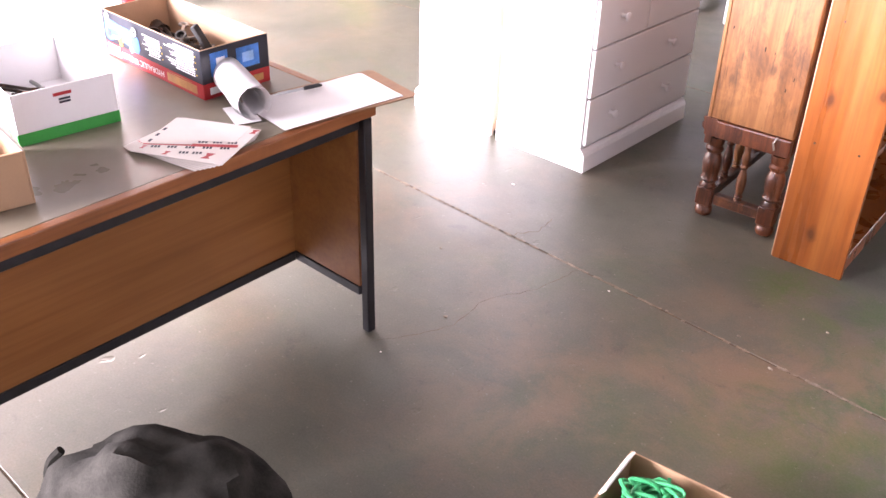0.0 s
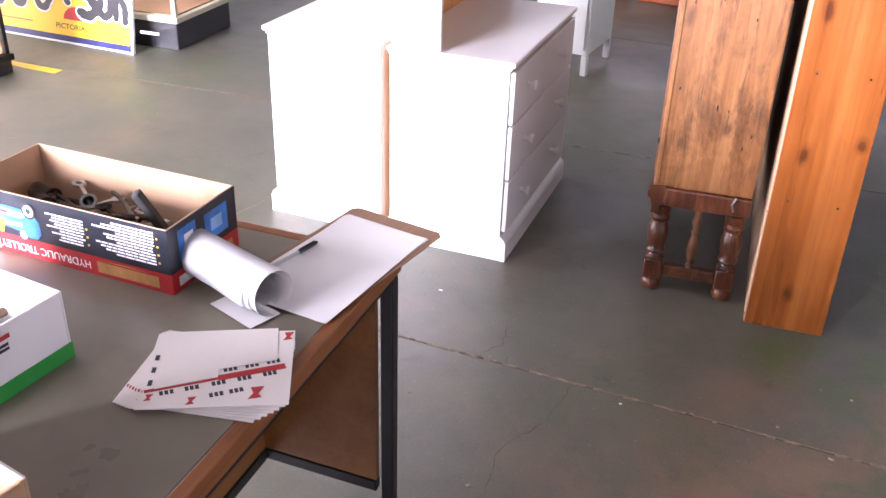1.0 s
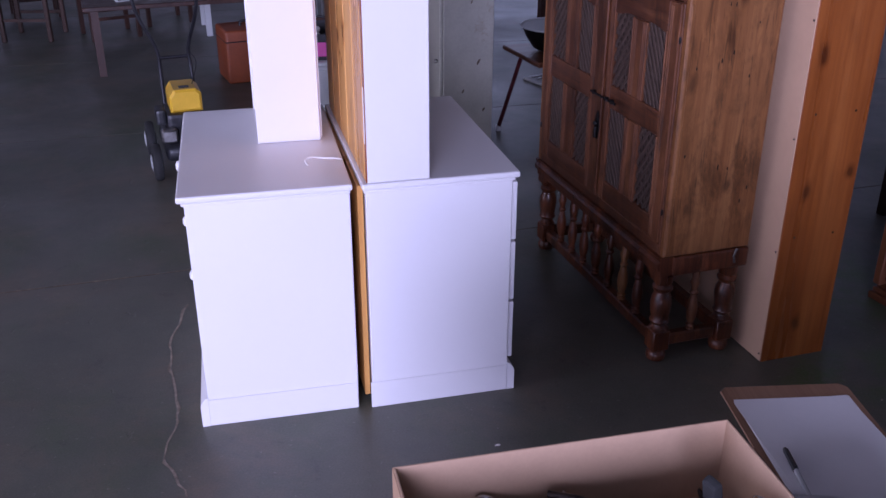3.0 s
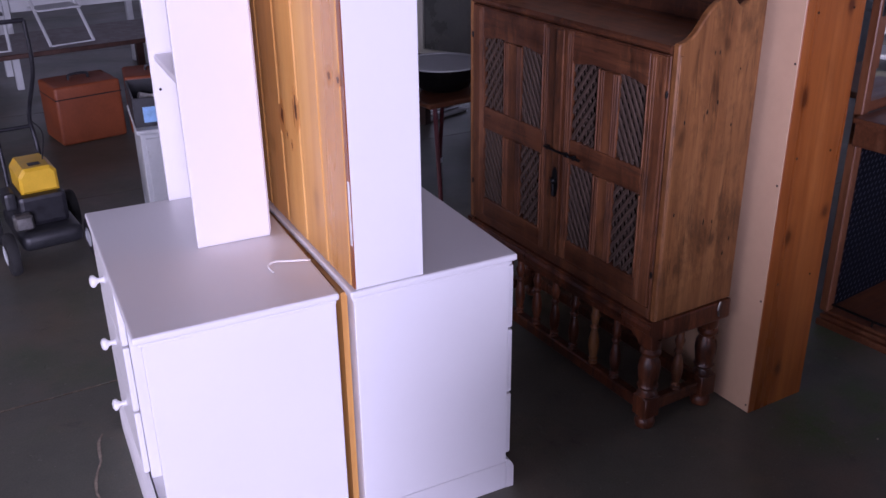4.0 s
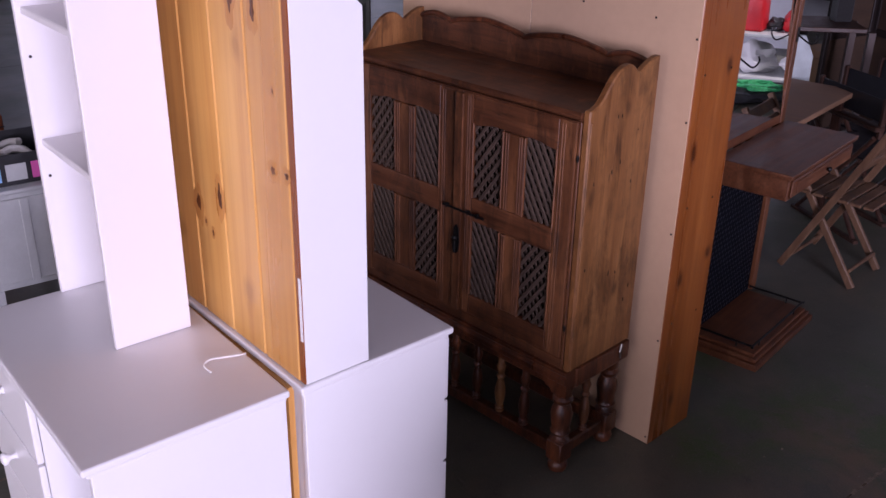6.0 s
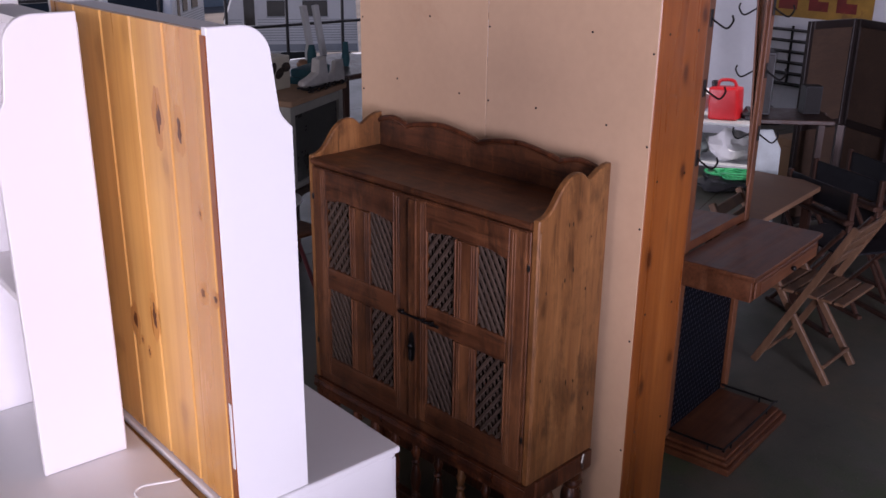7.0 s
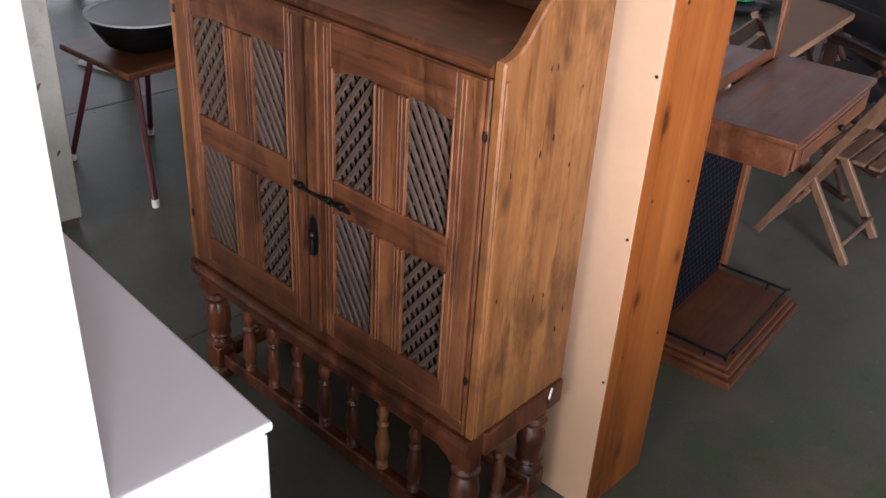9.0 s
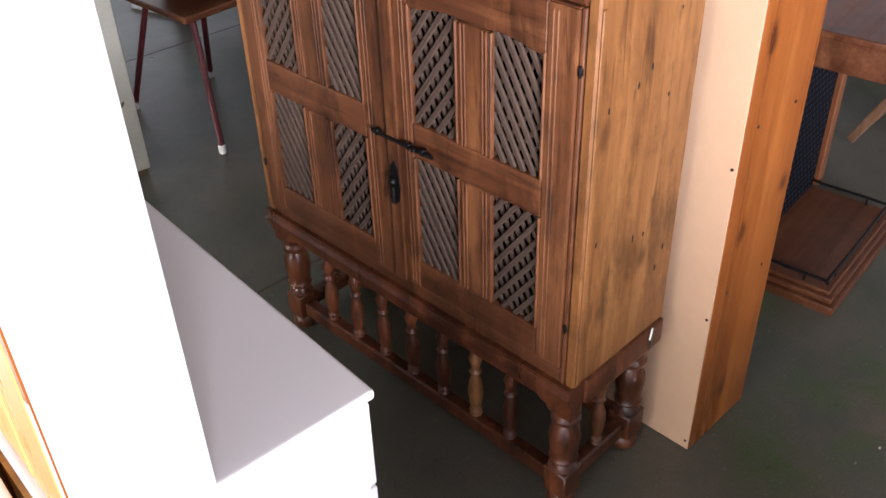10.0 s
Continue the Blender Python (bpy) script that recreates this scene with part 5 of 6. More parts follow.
part("taped_edge", box(-0.095, -0.002, 0.12, 0.03, -0.0005, 0.135), M_paper, pane, "white tape strip")
post = thing("red_post", (-4.30, 3.40, 0), 0, "red painted round steel post", "post")
part("shaft", lathe([(0.032, 0.012), (0.032, 4.59)], seg=20), M_red, post, "", True)
part("foot_plate", box(-0.09, -0.09, 0, 0.09, 0.09, 0.012, 0.003), M_red, post)
part("yellow_line", box(-6.6, 5.18, 0.0005, -5.30, 5.24, 0.002), M_yellow, floor, "faded yellow floor line")


# ---- lawn mower and things behind the white units ----
mo = thing("lawn_mower", (-3.44, 6.72, 0), 8, "yellow and black push lawn mower with folded handle", "lawn mower")
part("deck", join(box(-0.13, -0.22, 0.09, 0.13, 0.22, 0.17, 0.035, 3)), M_plastic_dark, mo, "black deck", True)
part("engine", box(-0.10, -0.13, 0.17, 0.10, 0.12, 0.31, 0.02, 2), M_black, mo)
part("air_filter", box(-0.15, -0.10, 0.25, -0.101, 0.02, 0.33, 0.015, 2), M_plastic_dark, mo)
part("exhaust", box(-0.14, -0.19, 0.18, -0.06, -0.131, 0.25, 0.01), M_steel, mo, "grey exhaust box")
part("cowl", prism([(-0.075, 0.31), (0.085, 0.31), (0.085, 0.40), (0.06, 0.425), (-0.05, 0.425), (-0.075, 0.39)], 1, -0.10, 0.12, 0.012), M_yellow, mo, "yellow engine cowl")
part("cowl_badge", box(-0.02, -0.06, 0.4255, 0.03, -0.02, 0.428), M_plastic_dark, mo)
for x in (-0.20, 0.15):
    for y in (-0.20, 0.20):
        w = part("wheel", moved(lathe([(0.05, 0), (0.088, 0.002), (0.095, 0.012), (0.095, 0.032), (0.088, 0.044), (0.05, 0.046)], seg=18), pose(x, y, 0.095, 0, 90, 0)), M_rubber, mo, "black rubber wheel", True)
        part("hub", moved(lathe([(0.045, -0.004), (0.03, -0.008), (0.03, 0.052), (0.045, 0.05)], seg=12), pose(x, y, 0.095, 0, 90, 0)), M_greywhite, w, "pale hub", True)
for x in (-1, 1):
    part("handle_tube", tube(smooth_line([(x * 0.085, 0.18, 0.16), (x * 0.080, 0.24, 0.45), (x * 0.085, 0.30, 0.56), (x * 0.16, 0.42, 0.74), (x * 0.175, 0.50, 0.95)], 5), 0.010, 8), M_black, mo, "", True)
part("handle_bar", tube([(-0.175, 0.50, 0.95), (0.175, 0.50, 0.95)], 0.011, 8), M_black, mo, "", True)
part("cross_bar", tube([(-0.08, 0.27, 0.51), (0.08, 0.27, 0.51)], 0.009, 8), M_black, mo, "", True)
part("pull_cord", tube(smooth_line([(0.05, 0.0, 0.42), (0.10, 0.15, 0.50), (0.085, 0.27, 0.53)], 5), 0.003, 5), M_rubber, mo)


def dining_chair(m):
    c = thing("dining_chair", (0, 0, 0), 0, "dark wooden dining chair with drab upholstered seat", "chair", "dining chairs")
    for x in (-0.20, 0.17):
        for y in (-0.20, 0.17):
            part("leg", box(x, y, 0, x + 0.035, y + 0.035, 0.42 if y < 0 else 0.92, 0.004), M_darkwood, c)
    part("seat", box(-0.23, -0.23, 0.42, 0.23, 0.165, 0.49, 0.025, 3), M_cushion, c, "drab padded seat", True)
    part("seat_rail", box(-0.20, -0.195, 0.36, 0.20, 0.165, 0.419), M_darkwood, c)
    part("back_rest", box(-0.164, 0.175, 0.60, 0.169, 0.20, 0.88, 0.008), M_cushion, c, "padded back rest")
    for y in (-0.185, 0.185):
        part("stretcher", box(-0.164, y - 0.01, 0.16, 0.169, y + 0.01, 0.185), M_darkwood, c)
    c.matrix_world = m
    return c


ch = dining_chair(pose(-4.75, 10.15, 0, 0, 0, 170))
for x, y, r in ((-4.15, 10.10, 200), (-5.45, 10.0, 165), (-3.75, 10.6, 20), (-4.9, 11.1, 15), (-6.2, 10.3, 190)):
    copy_thing(ch, pose(x, y, 0, 0, 0, r))
roll = thing("paper_roll", (-4.02, 9.98, 0.50), 8, "rolled white paper on a chair seat", "paper roll")
part("roll", moved(lathe([(0.030, -0.22), (0.034, -0.215), (0.034, 0.215), (0.030, 0.22)], seg=14), pose(0, 0, 0.0345, 0, 90, 0)), M_paper, roll, "", True)

wt = thing("white_side_table", (-3.10, 10.15, 0), 6, "white painted table in the shed's shade", "table")
part("top", box(-0.32, -0.28, 0.66, 0.75, 0.28, 0.69, 0.005), M_greywhite, wt)
for x in (-0.30, 0.68):
    for y in (-0.26, 0.21):
        part("leg", box(x, y, 0, x + 0.05, y + 0.05, 0.659, 0.004), M_greywhite, wt)
part("apron", box(-0.245, -0.25, 0.56, 0.675, -0.23, 0.659), M_greywhite, wt)


def suitcase(m, h):
    s = thing("vinyl_case", (0, 0, 0), 0, "orange-brown vinyl case standing on the floor", "case", "orange-brown cases")
    part("shell", box(-0.20, -0.16, 0, 0.20, 0.16, h, 0.02, 3), M_orange, s, "", True)
    part("lid", box(-0.202, -0.162, h * 0.78, 0.202, 0.162, h * 0.80, 0.002), M_black, s, "dark seam")
    part("grip", tube(smooth_line([(-0.06, 0, h), (-0.05, 0, h + 0.03), (0.05, 0, h + 0.03), (0.06, 0, h)], 5), 0.008, 6), M_black, s, "black carrying handle", True)
    s.matrix_world = m
    return s


sc = suitcase(pose(-3.05, 8.48, 0, 0, 0, 12), 0.36)
copy_thing(sc, pose(-2.58, 8.50, 0, 0, 0, -6))
lt = thing("trestle_table", (-3.3, 9.1, 0), 8, "low dark table piled with dusty goods", "table")
part("top", box(-0.9, -0.35, 0.46, 0.9, 0.35, 0.49, 0.004), M_darkwood, lt)
for x in (-0.85, 0.80):
    for y in (-0.30, 0.25):
        part("leg", box(x, y, 0, x + 0.05, y + 0.05, 0.459), M_darkwood, lt)
for i, (x, y, z, w, mm) in enumerate(((-3.55, 9.0, 0.49, 0.16, M_plastic_dark), (-3.05, 9.05, 0.49, 0.14, M_greywhite), (-3.9, 9.0, 0.49, 0.12, M_yellow))):
    t = thing("folding_stool_frame", (x, y, z), 15 * i, "folded metal stool frame lying on a table", "stool", "stools on the table")
    for s in (-1, 1):
        part("frame_tube", tube([(s * w, -0.15, 0.0), (s * w, 0.15, 0.30), (s * w * 0.8, 0.2, 0.32)], 0.011, 6), M_greywhite, t, "", True)
        part("cross_tube", tube([(-w, s * 0.15, 0.15 + s * 0.15), (w, s * 0.15, 0.15 + s * 0.15)], 0.009, 6), M_greywhite, t, "", True)
    part("canvas", box(-w, -0.02, 0.20, w, 0.18, 0.212, 0.003), mm, t)

gc = thing("grey_cabinet", (-2.80, 6.72, 0), -4, "chipped pale grey painted low cabinet with short legs", "cabinet")
part("carcass", box(-0.17, -0.22, 0.12, 0.15, 0.22, 0.54, 0.004), M_greywhite, gc)
part("top", box(-0.185, -0.235, 0.5405, 0.165, 0.235, 0.56, 0.004), M_greywhite, gc)
for x in (-0.17, 0.115):
    for y in (-0.22, 0.185):
        part("leg", box(x, y, 0, x + 0.035, y + 0.035, 0.1195, 0.003), M_greywhite, gc)
dr = part("door", box(-0.150, -0.232, 0.15, 0.130, -0.2205, 0.52, 0.003), M_greywhite, gc, "chipped panel door")
part("door_batten", box(-0.02, -0.238, 0.15, 0.015, -0.2325, 0.52, 0.002), M_greywhite, dr)
bx = thing("parts_tray", (-2.80, 6.72, 0.56), -4, "black tray heaped with white fittings", "tray")
for nm, bm in tray(0.34, 0.36, 0.13, 0.008):
    part(nm, moved(bm, pose(0.16, -0.18, 0)), M_plastic_dark, bx)
for i in range(3):
    part("label", box(-0.14 + i * 0.10, -0.183, 0.02, -0.06 + i * 0.10, -0.1805, 0.09), (M_print_lblue, M_greywhite, M_pink)[i], bx, "paper label")
rnd = random.Random(31)
for i in range(9):
    f = thing("plastic_fitting", (-2.80 + rnd.uniform(-0.11, 0.11), 6.72 + rnd.uniform(-0.12, 0.12), 0.575 + 0.012 * i), rnd.uniform(0, 180), "white plastic pipe fitting in a tray", "fitting", "white fittings", "", rnd.uniform(-20, 20), rnd.uniform(-20, 20))
    part("elbow", tube(smooth_line([(-0.05, 0, 0), (0, 0, 0.0), (0.03, 0.03, 0.0), (0.03, 0.07, 0)], 4), 0.017, 8), M_skate, f, "", True)

cu = thing("steel_cupboard", (-2.155, 6.38, 0), -2, "grubby white tall steel cupboard, darkened for shade, with rust marks", "cupboard")
part("carcass", box(0.018, 0, 0.03, 0.275, 0.62, 1.42, 0.004), M_cup, cu)
part("kick", box(0.03, 0.01, 0, 0.265, 0.61, 0.0295), M_joint, cu)
for y0, y1 in ((0.004, 0.307), (0.313, 0.616)):
    d = part("door", box(0.0, y0, 0.05, 0.0175, y1, 1.40, 0.004), M_cup, cu, "grubby steel door darkened for shade")
    part("handle", moved(lathe([(0.006, 0), (0.012, 0.012), (0.008, 0.02)], seg=8), pose(0.0, y0 + 0.05, 0.55, 0, -90, 0)), M_steel, d)
for i, (x, z, s) in enumerate(((0.20, 0.55, 0.020), (0.12, 0.40, 0.014), (0.23, 0.30, 0.016), (0.16, 0.85, 0.012), (0.22, 1.2, 0.018))):
    part("rust_mark", moved(ball(0, 0, 0, s * 0.28, 0.0010, s * 0.8, 2, 0.6, i), pose(x, -0.0003, z, 0, 25, 0)), M_joint, cu)

st = thing("bowl_stand", (-1.46, 6.65, 0), 8, "small table with splayed maroon steel legs", "stool")
part("top", box(-0.20, -0.22, 0.49, 0.24, 0.24, 0.515, 0.006), M_hall, st, "worn wooden top")
for sx in (-1, 1):
    for sy in (-1, 1):
        lg = part("leg", tube([(sx * 0.12, sy * 0.14, 0.489), (sx * 0.19, sy * 0.29, 0.02)], 0.012, 8), M_maroon, st, "maroon steel leg", True)
        part("ferrule", moved(lathe([(0.014, 0), (0.015, 0.003), (0.015, 0.03), (0.012, 0.033)], seg=10), pose(sx * 0.19, sy * 0.29, 0)), M_print_white, lg, "white plastic foot", True)
bw = thing("metal_bowl", (-1.43, 6.67, 0.516), 0, "large enamel bowl with pale rim on a small table", "bowl")
part("shell", lathe([(0.10, 0), (0.14, 0.02), (0.18, 0.08), (0.20, 0.13), (0.21, 0.132), (0.20, 0.138), (0.175, 0.09), (0.13, 0.035), (0.08, 0.02)], seg=28), M_iron, bw, "", True)
part("lining", lathe([(0.075, 0.024), (0.122, 0.0375), (0.168, 0.09), (0.199, 0.1385), (0.208, 0.1395), (0.212, 0.133)], seg=28), M_greywhite, bw, "pale grey enamel lining and rim", True)
vt = thing("floor_vent", (-0.95, 7.9, 0), 20, "flat pale metal grille lying on the floor", "grille")
part("frame", box(-0.22, -0.16, 0, 0.22, 0.16, 0.02, 0.004), M_greywhite, vt)
for i in range(5):
    part("bar", box(-0.18, -0.12 + i * 0.055, 0.0205, 0.18, -0.10 + i * 0.055, 0.028), M_steel, vt)

# ---- glazed cabinet with skates, seen over the lattice cabinet ----
gz = thing("glazed_cabinet", (-0.70, 7.66, 0), 30, "chipped white glazed cabinet on a dark stand", "cabinet")
part("stand", join(box(-0.36, -0.26, 0.42, 0.36, 0.26, 0.46), box(-0.34, -0.24, 0, -0.28, -0.18, 0.42), box(0.28, -0.24, 0, 0.34, -0.18, 0.42), box(-0.34, 0.18, 0, -0.28, 0.24, 0.42), box(0.28, 0.18, 0, 0.34, 0.24, 0.42)), M_darkwood, gz, "dark stand")
part("bottom", box(-0.34, -0.24, 0.4605, 0.34, 0.24, 0.49, 0.003), M_cup, gz)
part("top", box(-0.36, -0.26, 0.96, 0.36, 0.26, 0.995, 0.005), M_card, gz, "worn brown top")
for x in (-0.34, 0.285):
    for y in (-0.24, 0.185):
        part("post", box(x, y, 0.4905, x + 0.055, y + 0.055, 0.9595, 0.003), M_cup, gz)
part("rail", box(-0.284, -0.238, 0.90, 0.284, -0.20, 0.9595), M_cup, gz)
part("rail", box(-0.338, -0.184, 0.90, -0.30, 0.184, 0.9595), M_cup, gz)
for bm in (box(-0.284, -0.22, 0.4905, 0.284, -0.216, 0.8995), box(-0.322, -0.184, 0.4905, -0.318, 0.184, 0.8995), box(0.318, -0.184, 0.4905, 0.322, 0.184, 0.9595)):
    part("pane", bm, M_dusty, gz, "dusty grey glass")


def skate(m):
    s = thing("roller_boot", (0, 0, 0), 0, "scuffed pale leather boot on a cabinet top", "boot", "pale boots")
    prof = [(-0.13, 0.03), (0.12, 0.03), (0.15, 0.045), (0.14, 0.075), (0.06, 0.10), (0.0, 0.13), (-0.015, 0.23), (-0.11, 0.24), (-0.13, 0.12)]
    part("upper", prism(prof, 1, -0.04, 0.04, 0.014), M_skate, s, "", True)
    part("sole", box(-0.135, -0.042, 0.018, 0.15, 0.042, 0.0295, 0.004), M_plastic_dark, s)
    for x in (-0.09, 0.09):
        part("wheel", moved(lathe([(0.018, -0.045), (0.020, -0.04), (0.020, 0.04), (0.018, 0.045)], seg=12), pose(x, 0, 0.020, 90, 0, 0)), M_rubber, s, "", True)
    s.matrix_world = m
    return s


sk = skate(pose(-0.56, 7.52, 0.995, 0, 0, 195) @ Matrix.Scale(0.8, 4))
copy_thing(sk, pose(-0.37, 7.60, 0.995, 0, 0, 190) @ Matrix.Scale(0.8, 4))
chn = thing("heavy_chain", (-0.62, 7.42, 0.995), 30, "dark steel chain laid along a cabinet edge", "chain")
for i in range(16):
    a = [(0.024 * math.cos(k * math.pi / 5) , 0.011 * math.sin(k * math.pi / 5), 0) for k in range(10)]
    part("link", moved(tube(a, 0.0045, 6, True), pose(-0.05 + i * 0.036, 0.01 * math.sin(i), 0.014, 90 * (i % 2), 0, 0)), M_rust, chn, "", True)
pot = thing("painted_tin", (-0.78, 7.66, 0.995), 20, "cream tin painted with brown leaves", "tin")
part("body", box(-0.13, -0.05, 0, 0.13, 0.05, 0.20, 0.01, 2), M_cream, pot)
for i in range(4):
    part("leaf", moved(ball(0, 0, 0, 0.03, 0.001, 0.045, 2), pose(-0.09 + 0.06 * i, -0.0505, 0.10 + 0.03 * (i % 2), 0, 30 * i, 0)), M_rust, pot)
bn = thing("teal_bundle", (-0.42, 7.78, 0.995), 30, "folded dark teal cloth bundle", "cloth")
part("folds", join(box(-0.15, -0.08, 0, 0.15, 0.08, 0.045, 0.012, 2), moved(box(-0.145, -0.075, 0.046, 0.145, 0.075, 0.095, 0.014, 2), pose(0, 0, 0, 0, 0, 4))), M_teal, bn, "", True)
up = thing("exercise_frame", (1.02, 9.75, 0), 0, "pale blue-grey steel exercise frame with slanted posts", "frame")
for x in (-0.06, 0.06):
    part("post", moved(box(-0.025, -0.025, 0.03, 0.025, 0.025, 1.27, 0.004), pose(x, 0, 0, 0, -9.5, 0)), M_greywhite, up)
part("foot", box(-0.45, -0.30, 0, 0.45, 0.30, 0.03, 0.004), M_greywhite, up)
tb2 = thing("work_table", (0.35, 8.9, 0), 12, "cluttered dark work table", "table")
part("top", box(-1.0, -0.3, 0.80, 0.9, 0.6, 0.84, 0.005), M_darkwood, tb2)
for x in (-0.95, 0.83):
    for y in (-0.27, 0.53):
        part("leg", box(x, y, 0, x + 0.06, y + 0.06, 0.7995), M_darkwood, tb2)
rnd = random.Random(77)
for i in range(10):
    t = thing("bric_a_brac", (rnd.uniform(-0.45, 0.95), rnd.uniform(8.8, 9.4), 0.842), rnd.uniform(0, 90), "small dusty household item on a table", "bric-a-brac", "goods on the work table")
    h = rnd.uniform(0.06, 0.22)
    r = rnd.uniform(0.03, 0.08)
    part("body", lathe([(r * 0.7, 0), (r, h * 0.3), (r * rnd.uniform(0.4, 1.0), h * 0.7), (r * 0.6, h)], seg=12), rnd.choice((M_greywhite, M_plastic_dark, M_skate, M_rust, M_teal, M_mason)), t, "", True)

# ---- black railing along the dock and caravans in the yard ----
rl = thing("dock_railing", (0, 14.0, 0), 0, "black steel railing along the edge of the dock", "railing", kind="structure")
for z in (0.55, 1.02):
    part("rail", tube([(-0.6, 0, z), (5.9, 0, z)], 0.022, 8), M_black, rl, "", True)
for i in range(8):
    part("post", tube([(-0.5 + i * 0.9, 0, 0), (-0.5 + i * 0.9, 0, 1.02)], 0.022, 8), M_black, rl, "", True)
for x in (1.0, 3.4):
    part("strut", tube([(x, 0, 1.02), (x + 0.35, 0.05, 1.55)], 0.02, 6), M_black, rl, "", True)


def caravan(m):
    c = thing("caravan", (0, 0, 0), 0, "white touring caravan parked in the yard", "caravan", "parked caravans")
    prof = [(-2.3, 0.45), (-2.45, 0.9), (-2.35, 1.4), (-2.0, 2.25), (-1.7, 2.45), (2.0, 2.5), (2.3, 2.35), (2.4, 0.5)]
    part("body", prism(prof, 1, -1.05, 1.05, 0.05), M_caravan, c, "", True)
    part("skirt_band", box(-2.3, -1.058, 0.55, 2.35, -1.051, 0.75), M_caravan2, c, "grey band")
    for i in range(9):
        part("rib", box(-2.2, -1.058, 0.85 + i * 0.075, 2.35, -1.051, 0.868 + i * 0.075), M_caravan2, c)
    for x0, x1 in ((-0.83, -0.20), (0.42, 1.30)):
        w = part("window", box(x0, -1.075, 1.56, x1, -1.052, 2.0, 0.01), M_dark_glass, c, "dark tinted window")
        part("window_trim", box(x0 - 0.03, -1.068, 1.52, x1 + 0.03, -1.0515, 1.555), M_caravan2, w)
    part("door", box(-1.72, -1.07, 0.6, -1.18, -1.052, 2.2, 0.01), M_caravan, c)
    part("door_window", box(-1.64, -1.078, 1.30, -1.26, -1.0705, 2.08, 0.01), M_dark_glass, c)
    part("front_window", moved(box(-0.03, -0.8, 0, 0.0, 0.8, 0.62, 0.01), pose(-2.36, 0, 1.42, 0, 21, 0)), M_dark_glass, c, "dark front window")
    part("roof_vent", box(-0.4, -0.3, 2.50, 0.4, 0.3, 2.60, 0.03, 2), M_caravan2, c)
    part("awning_rail", tube([(-2.0, -1.08, 2.38), (2.2, -1.08, 2.43)], 0.04, 8), M_caravan2, c, "", True)
    for x in (-0.15, 0.35):
        w = part("wheel", moved(lathe([(0.20, -0.1), (0.31, -0.09), (0.32, 0), (0.31, 0.09), (0.2, 0.1)], seg=18), pose(x, -0.95, 0.32, 90, 0, 0)), M_rubber, c, "", True)
    part("jockey_post", box(-2.2, -0.05, 0.0, -2.1, 0.05, 0.5), M_black, c)
    part("jockey_post", box(2.1, -0.05, 0.0, 2.2, 0.05, 0.5), M_black, c)
    c.matrix_world = m
    return c


cv = caravan(pose(11.5, 28.0, -2.45, 0, 0, -30) @ Matrix.Diagonal((0.82, 1, 1, 1)))
for x, y, r in ((8.6, 31.2, 50), (5.9, 32.6, 52), (3.2, 34.0, 54)):
    copy_thing(cv, pose(x, y, -2.45, 0, 0, r))
shed = thing("far_shed", (-2, 46, -2.45), 0, "long dark shed beyond the caravans", "shed")
part("wall", box(-22, 0, 0, 22, 9, 3.2), M_caravan2, shed)
part("roof", prism([(-0.6, 3.2), (9.6, 3.2), (4.5, 5.0)], 0, -23, 23), M_caravan2, shed, "grey sheet roof")

# ---- hallstand with mirror ----
hs = thing("hallstand", (-0.79, 4.303, 0), 10, "red-brown wooden hallstand with mirror, hooks and drawer", "hallstand")
HWd, HD = 0.62, 0.30
for i, (g, z0, z1) in enumerate(((0.0, 0.0, 0.028), (0.014, 0.0285, 0.046), (0.028, 0.0465, 0.060))):
    part("plinth_step", box(-0.01 + g, -0.01 + g, z0, HWd - 0.05 - g, HD - g * 0.3, z1, 0.005, 2), M_hall, hs, "stepped moulded base")
part("umbrella_rail", tube(smooth_line([(0.03, 0.27, 0.085), (0.03, 0.05, 0.085), (0.06, 0.035, 0.085), (0.50, 0.035, 0.085), (0.53, 0.05, 0.085), (0.53, 0.27, 0.085)], 6), 0.005, 8), M_iron, hs, "thin black iron rail", True)
for x, y in ((0.031, 0.10), (0.10, 0.035), (0.45, 0.035), (0.529, 0.10)):
    part("rail_pin", tube([(x, y, 0.060), (x, y, 0.086)], 0.0035, 6), M_iron, hs)
for x in (0.0, HWd - 0.075):
    part("post", box(x, 0.265, 0.0605, x + 0.042, 0.30, 2.02, 0.004), M_hall_v, hs)
part("woven_panel", box(0.0425, 0.283, 0.0605, HWd - 0.0755, 0.289, 0.725), M_mesh, hs, "dark blue-black woven panel")
rows, cols = 27, 18
verts, faces = [], []
for r in range(rows):
    for c in range(cols):
        x = 0.055 + (c + 0.5 * (r % 2)) * (HWd - 0.145) / cols
        z = 0.075 + r * 0.024
        k = len(verts)
        verts += [(x, 0.2815, z), (x + 0.006, 0.279, z + 0.012), (x + 0.012, 0.2815, z + 0.003), (x + 0.006, 0.282, z - 0.008)]
        faces.append((k, k + 1, k + 2, k + 3))
me = bpy.data.meshes.new("weave")
me.from_pydata(verts, [], faces)
me.materials.append(M_weave)
wv = new("weave", me)
wv.parent = hs
tagged(wv, "raised dark weave with glints in its paler colour", kind="stuff")
part("drawer_case", box(-0.045, -0.02, 0.735, HWd - 0.030, 0.26, 0.818, 0.003), M_hall, hs, "red-brown drawer case")
part("top", box(-0.06, -0.035, 0.8185, HWd - 0.015, 0.262, 0.838, 0.005, 2), M_hall, hs, "worn flat top")
hd = part("drawer_front", box(-0.03, -0.030, 0.745, HWd - 0.045, -0.0205, 0.810, 0.004), M_hall, hs, "moulded drawer front")
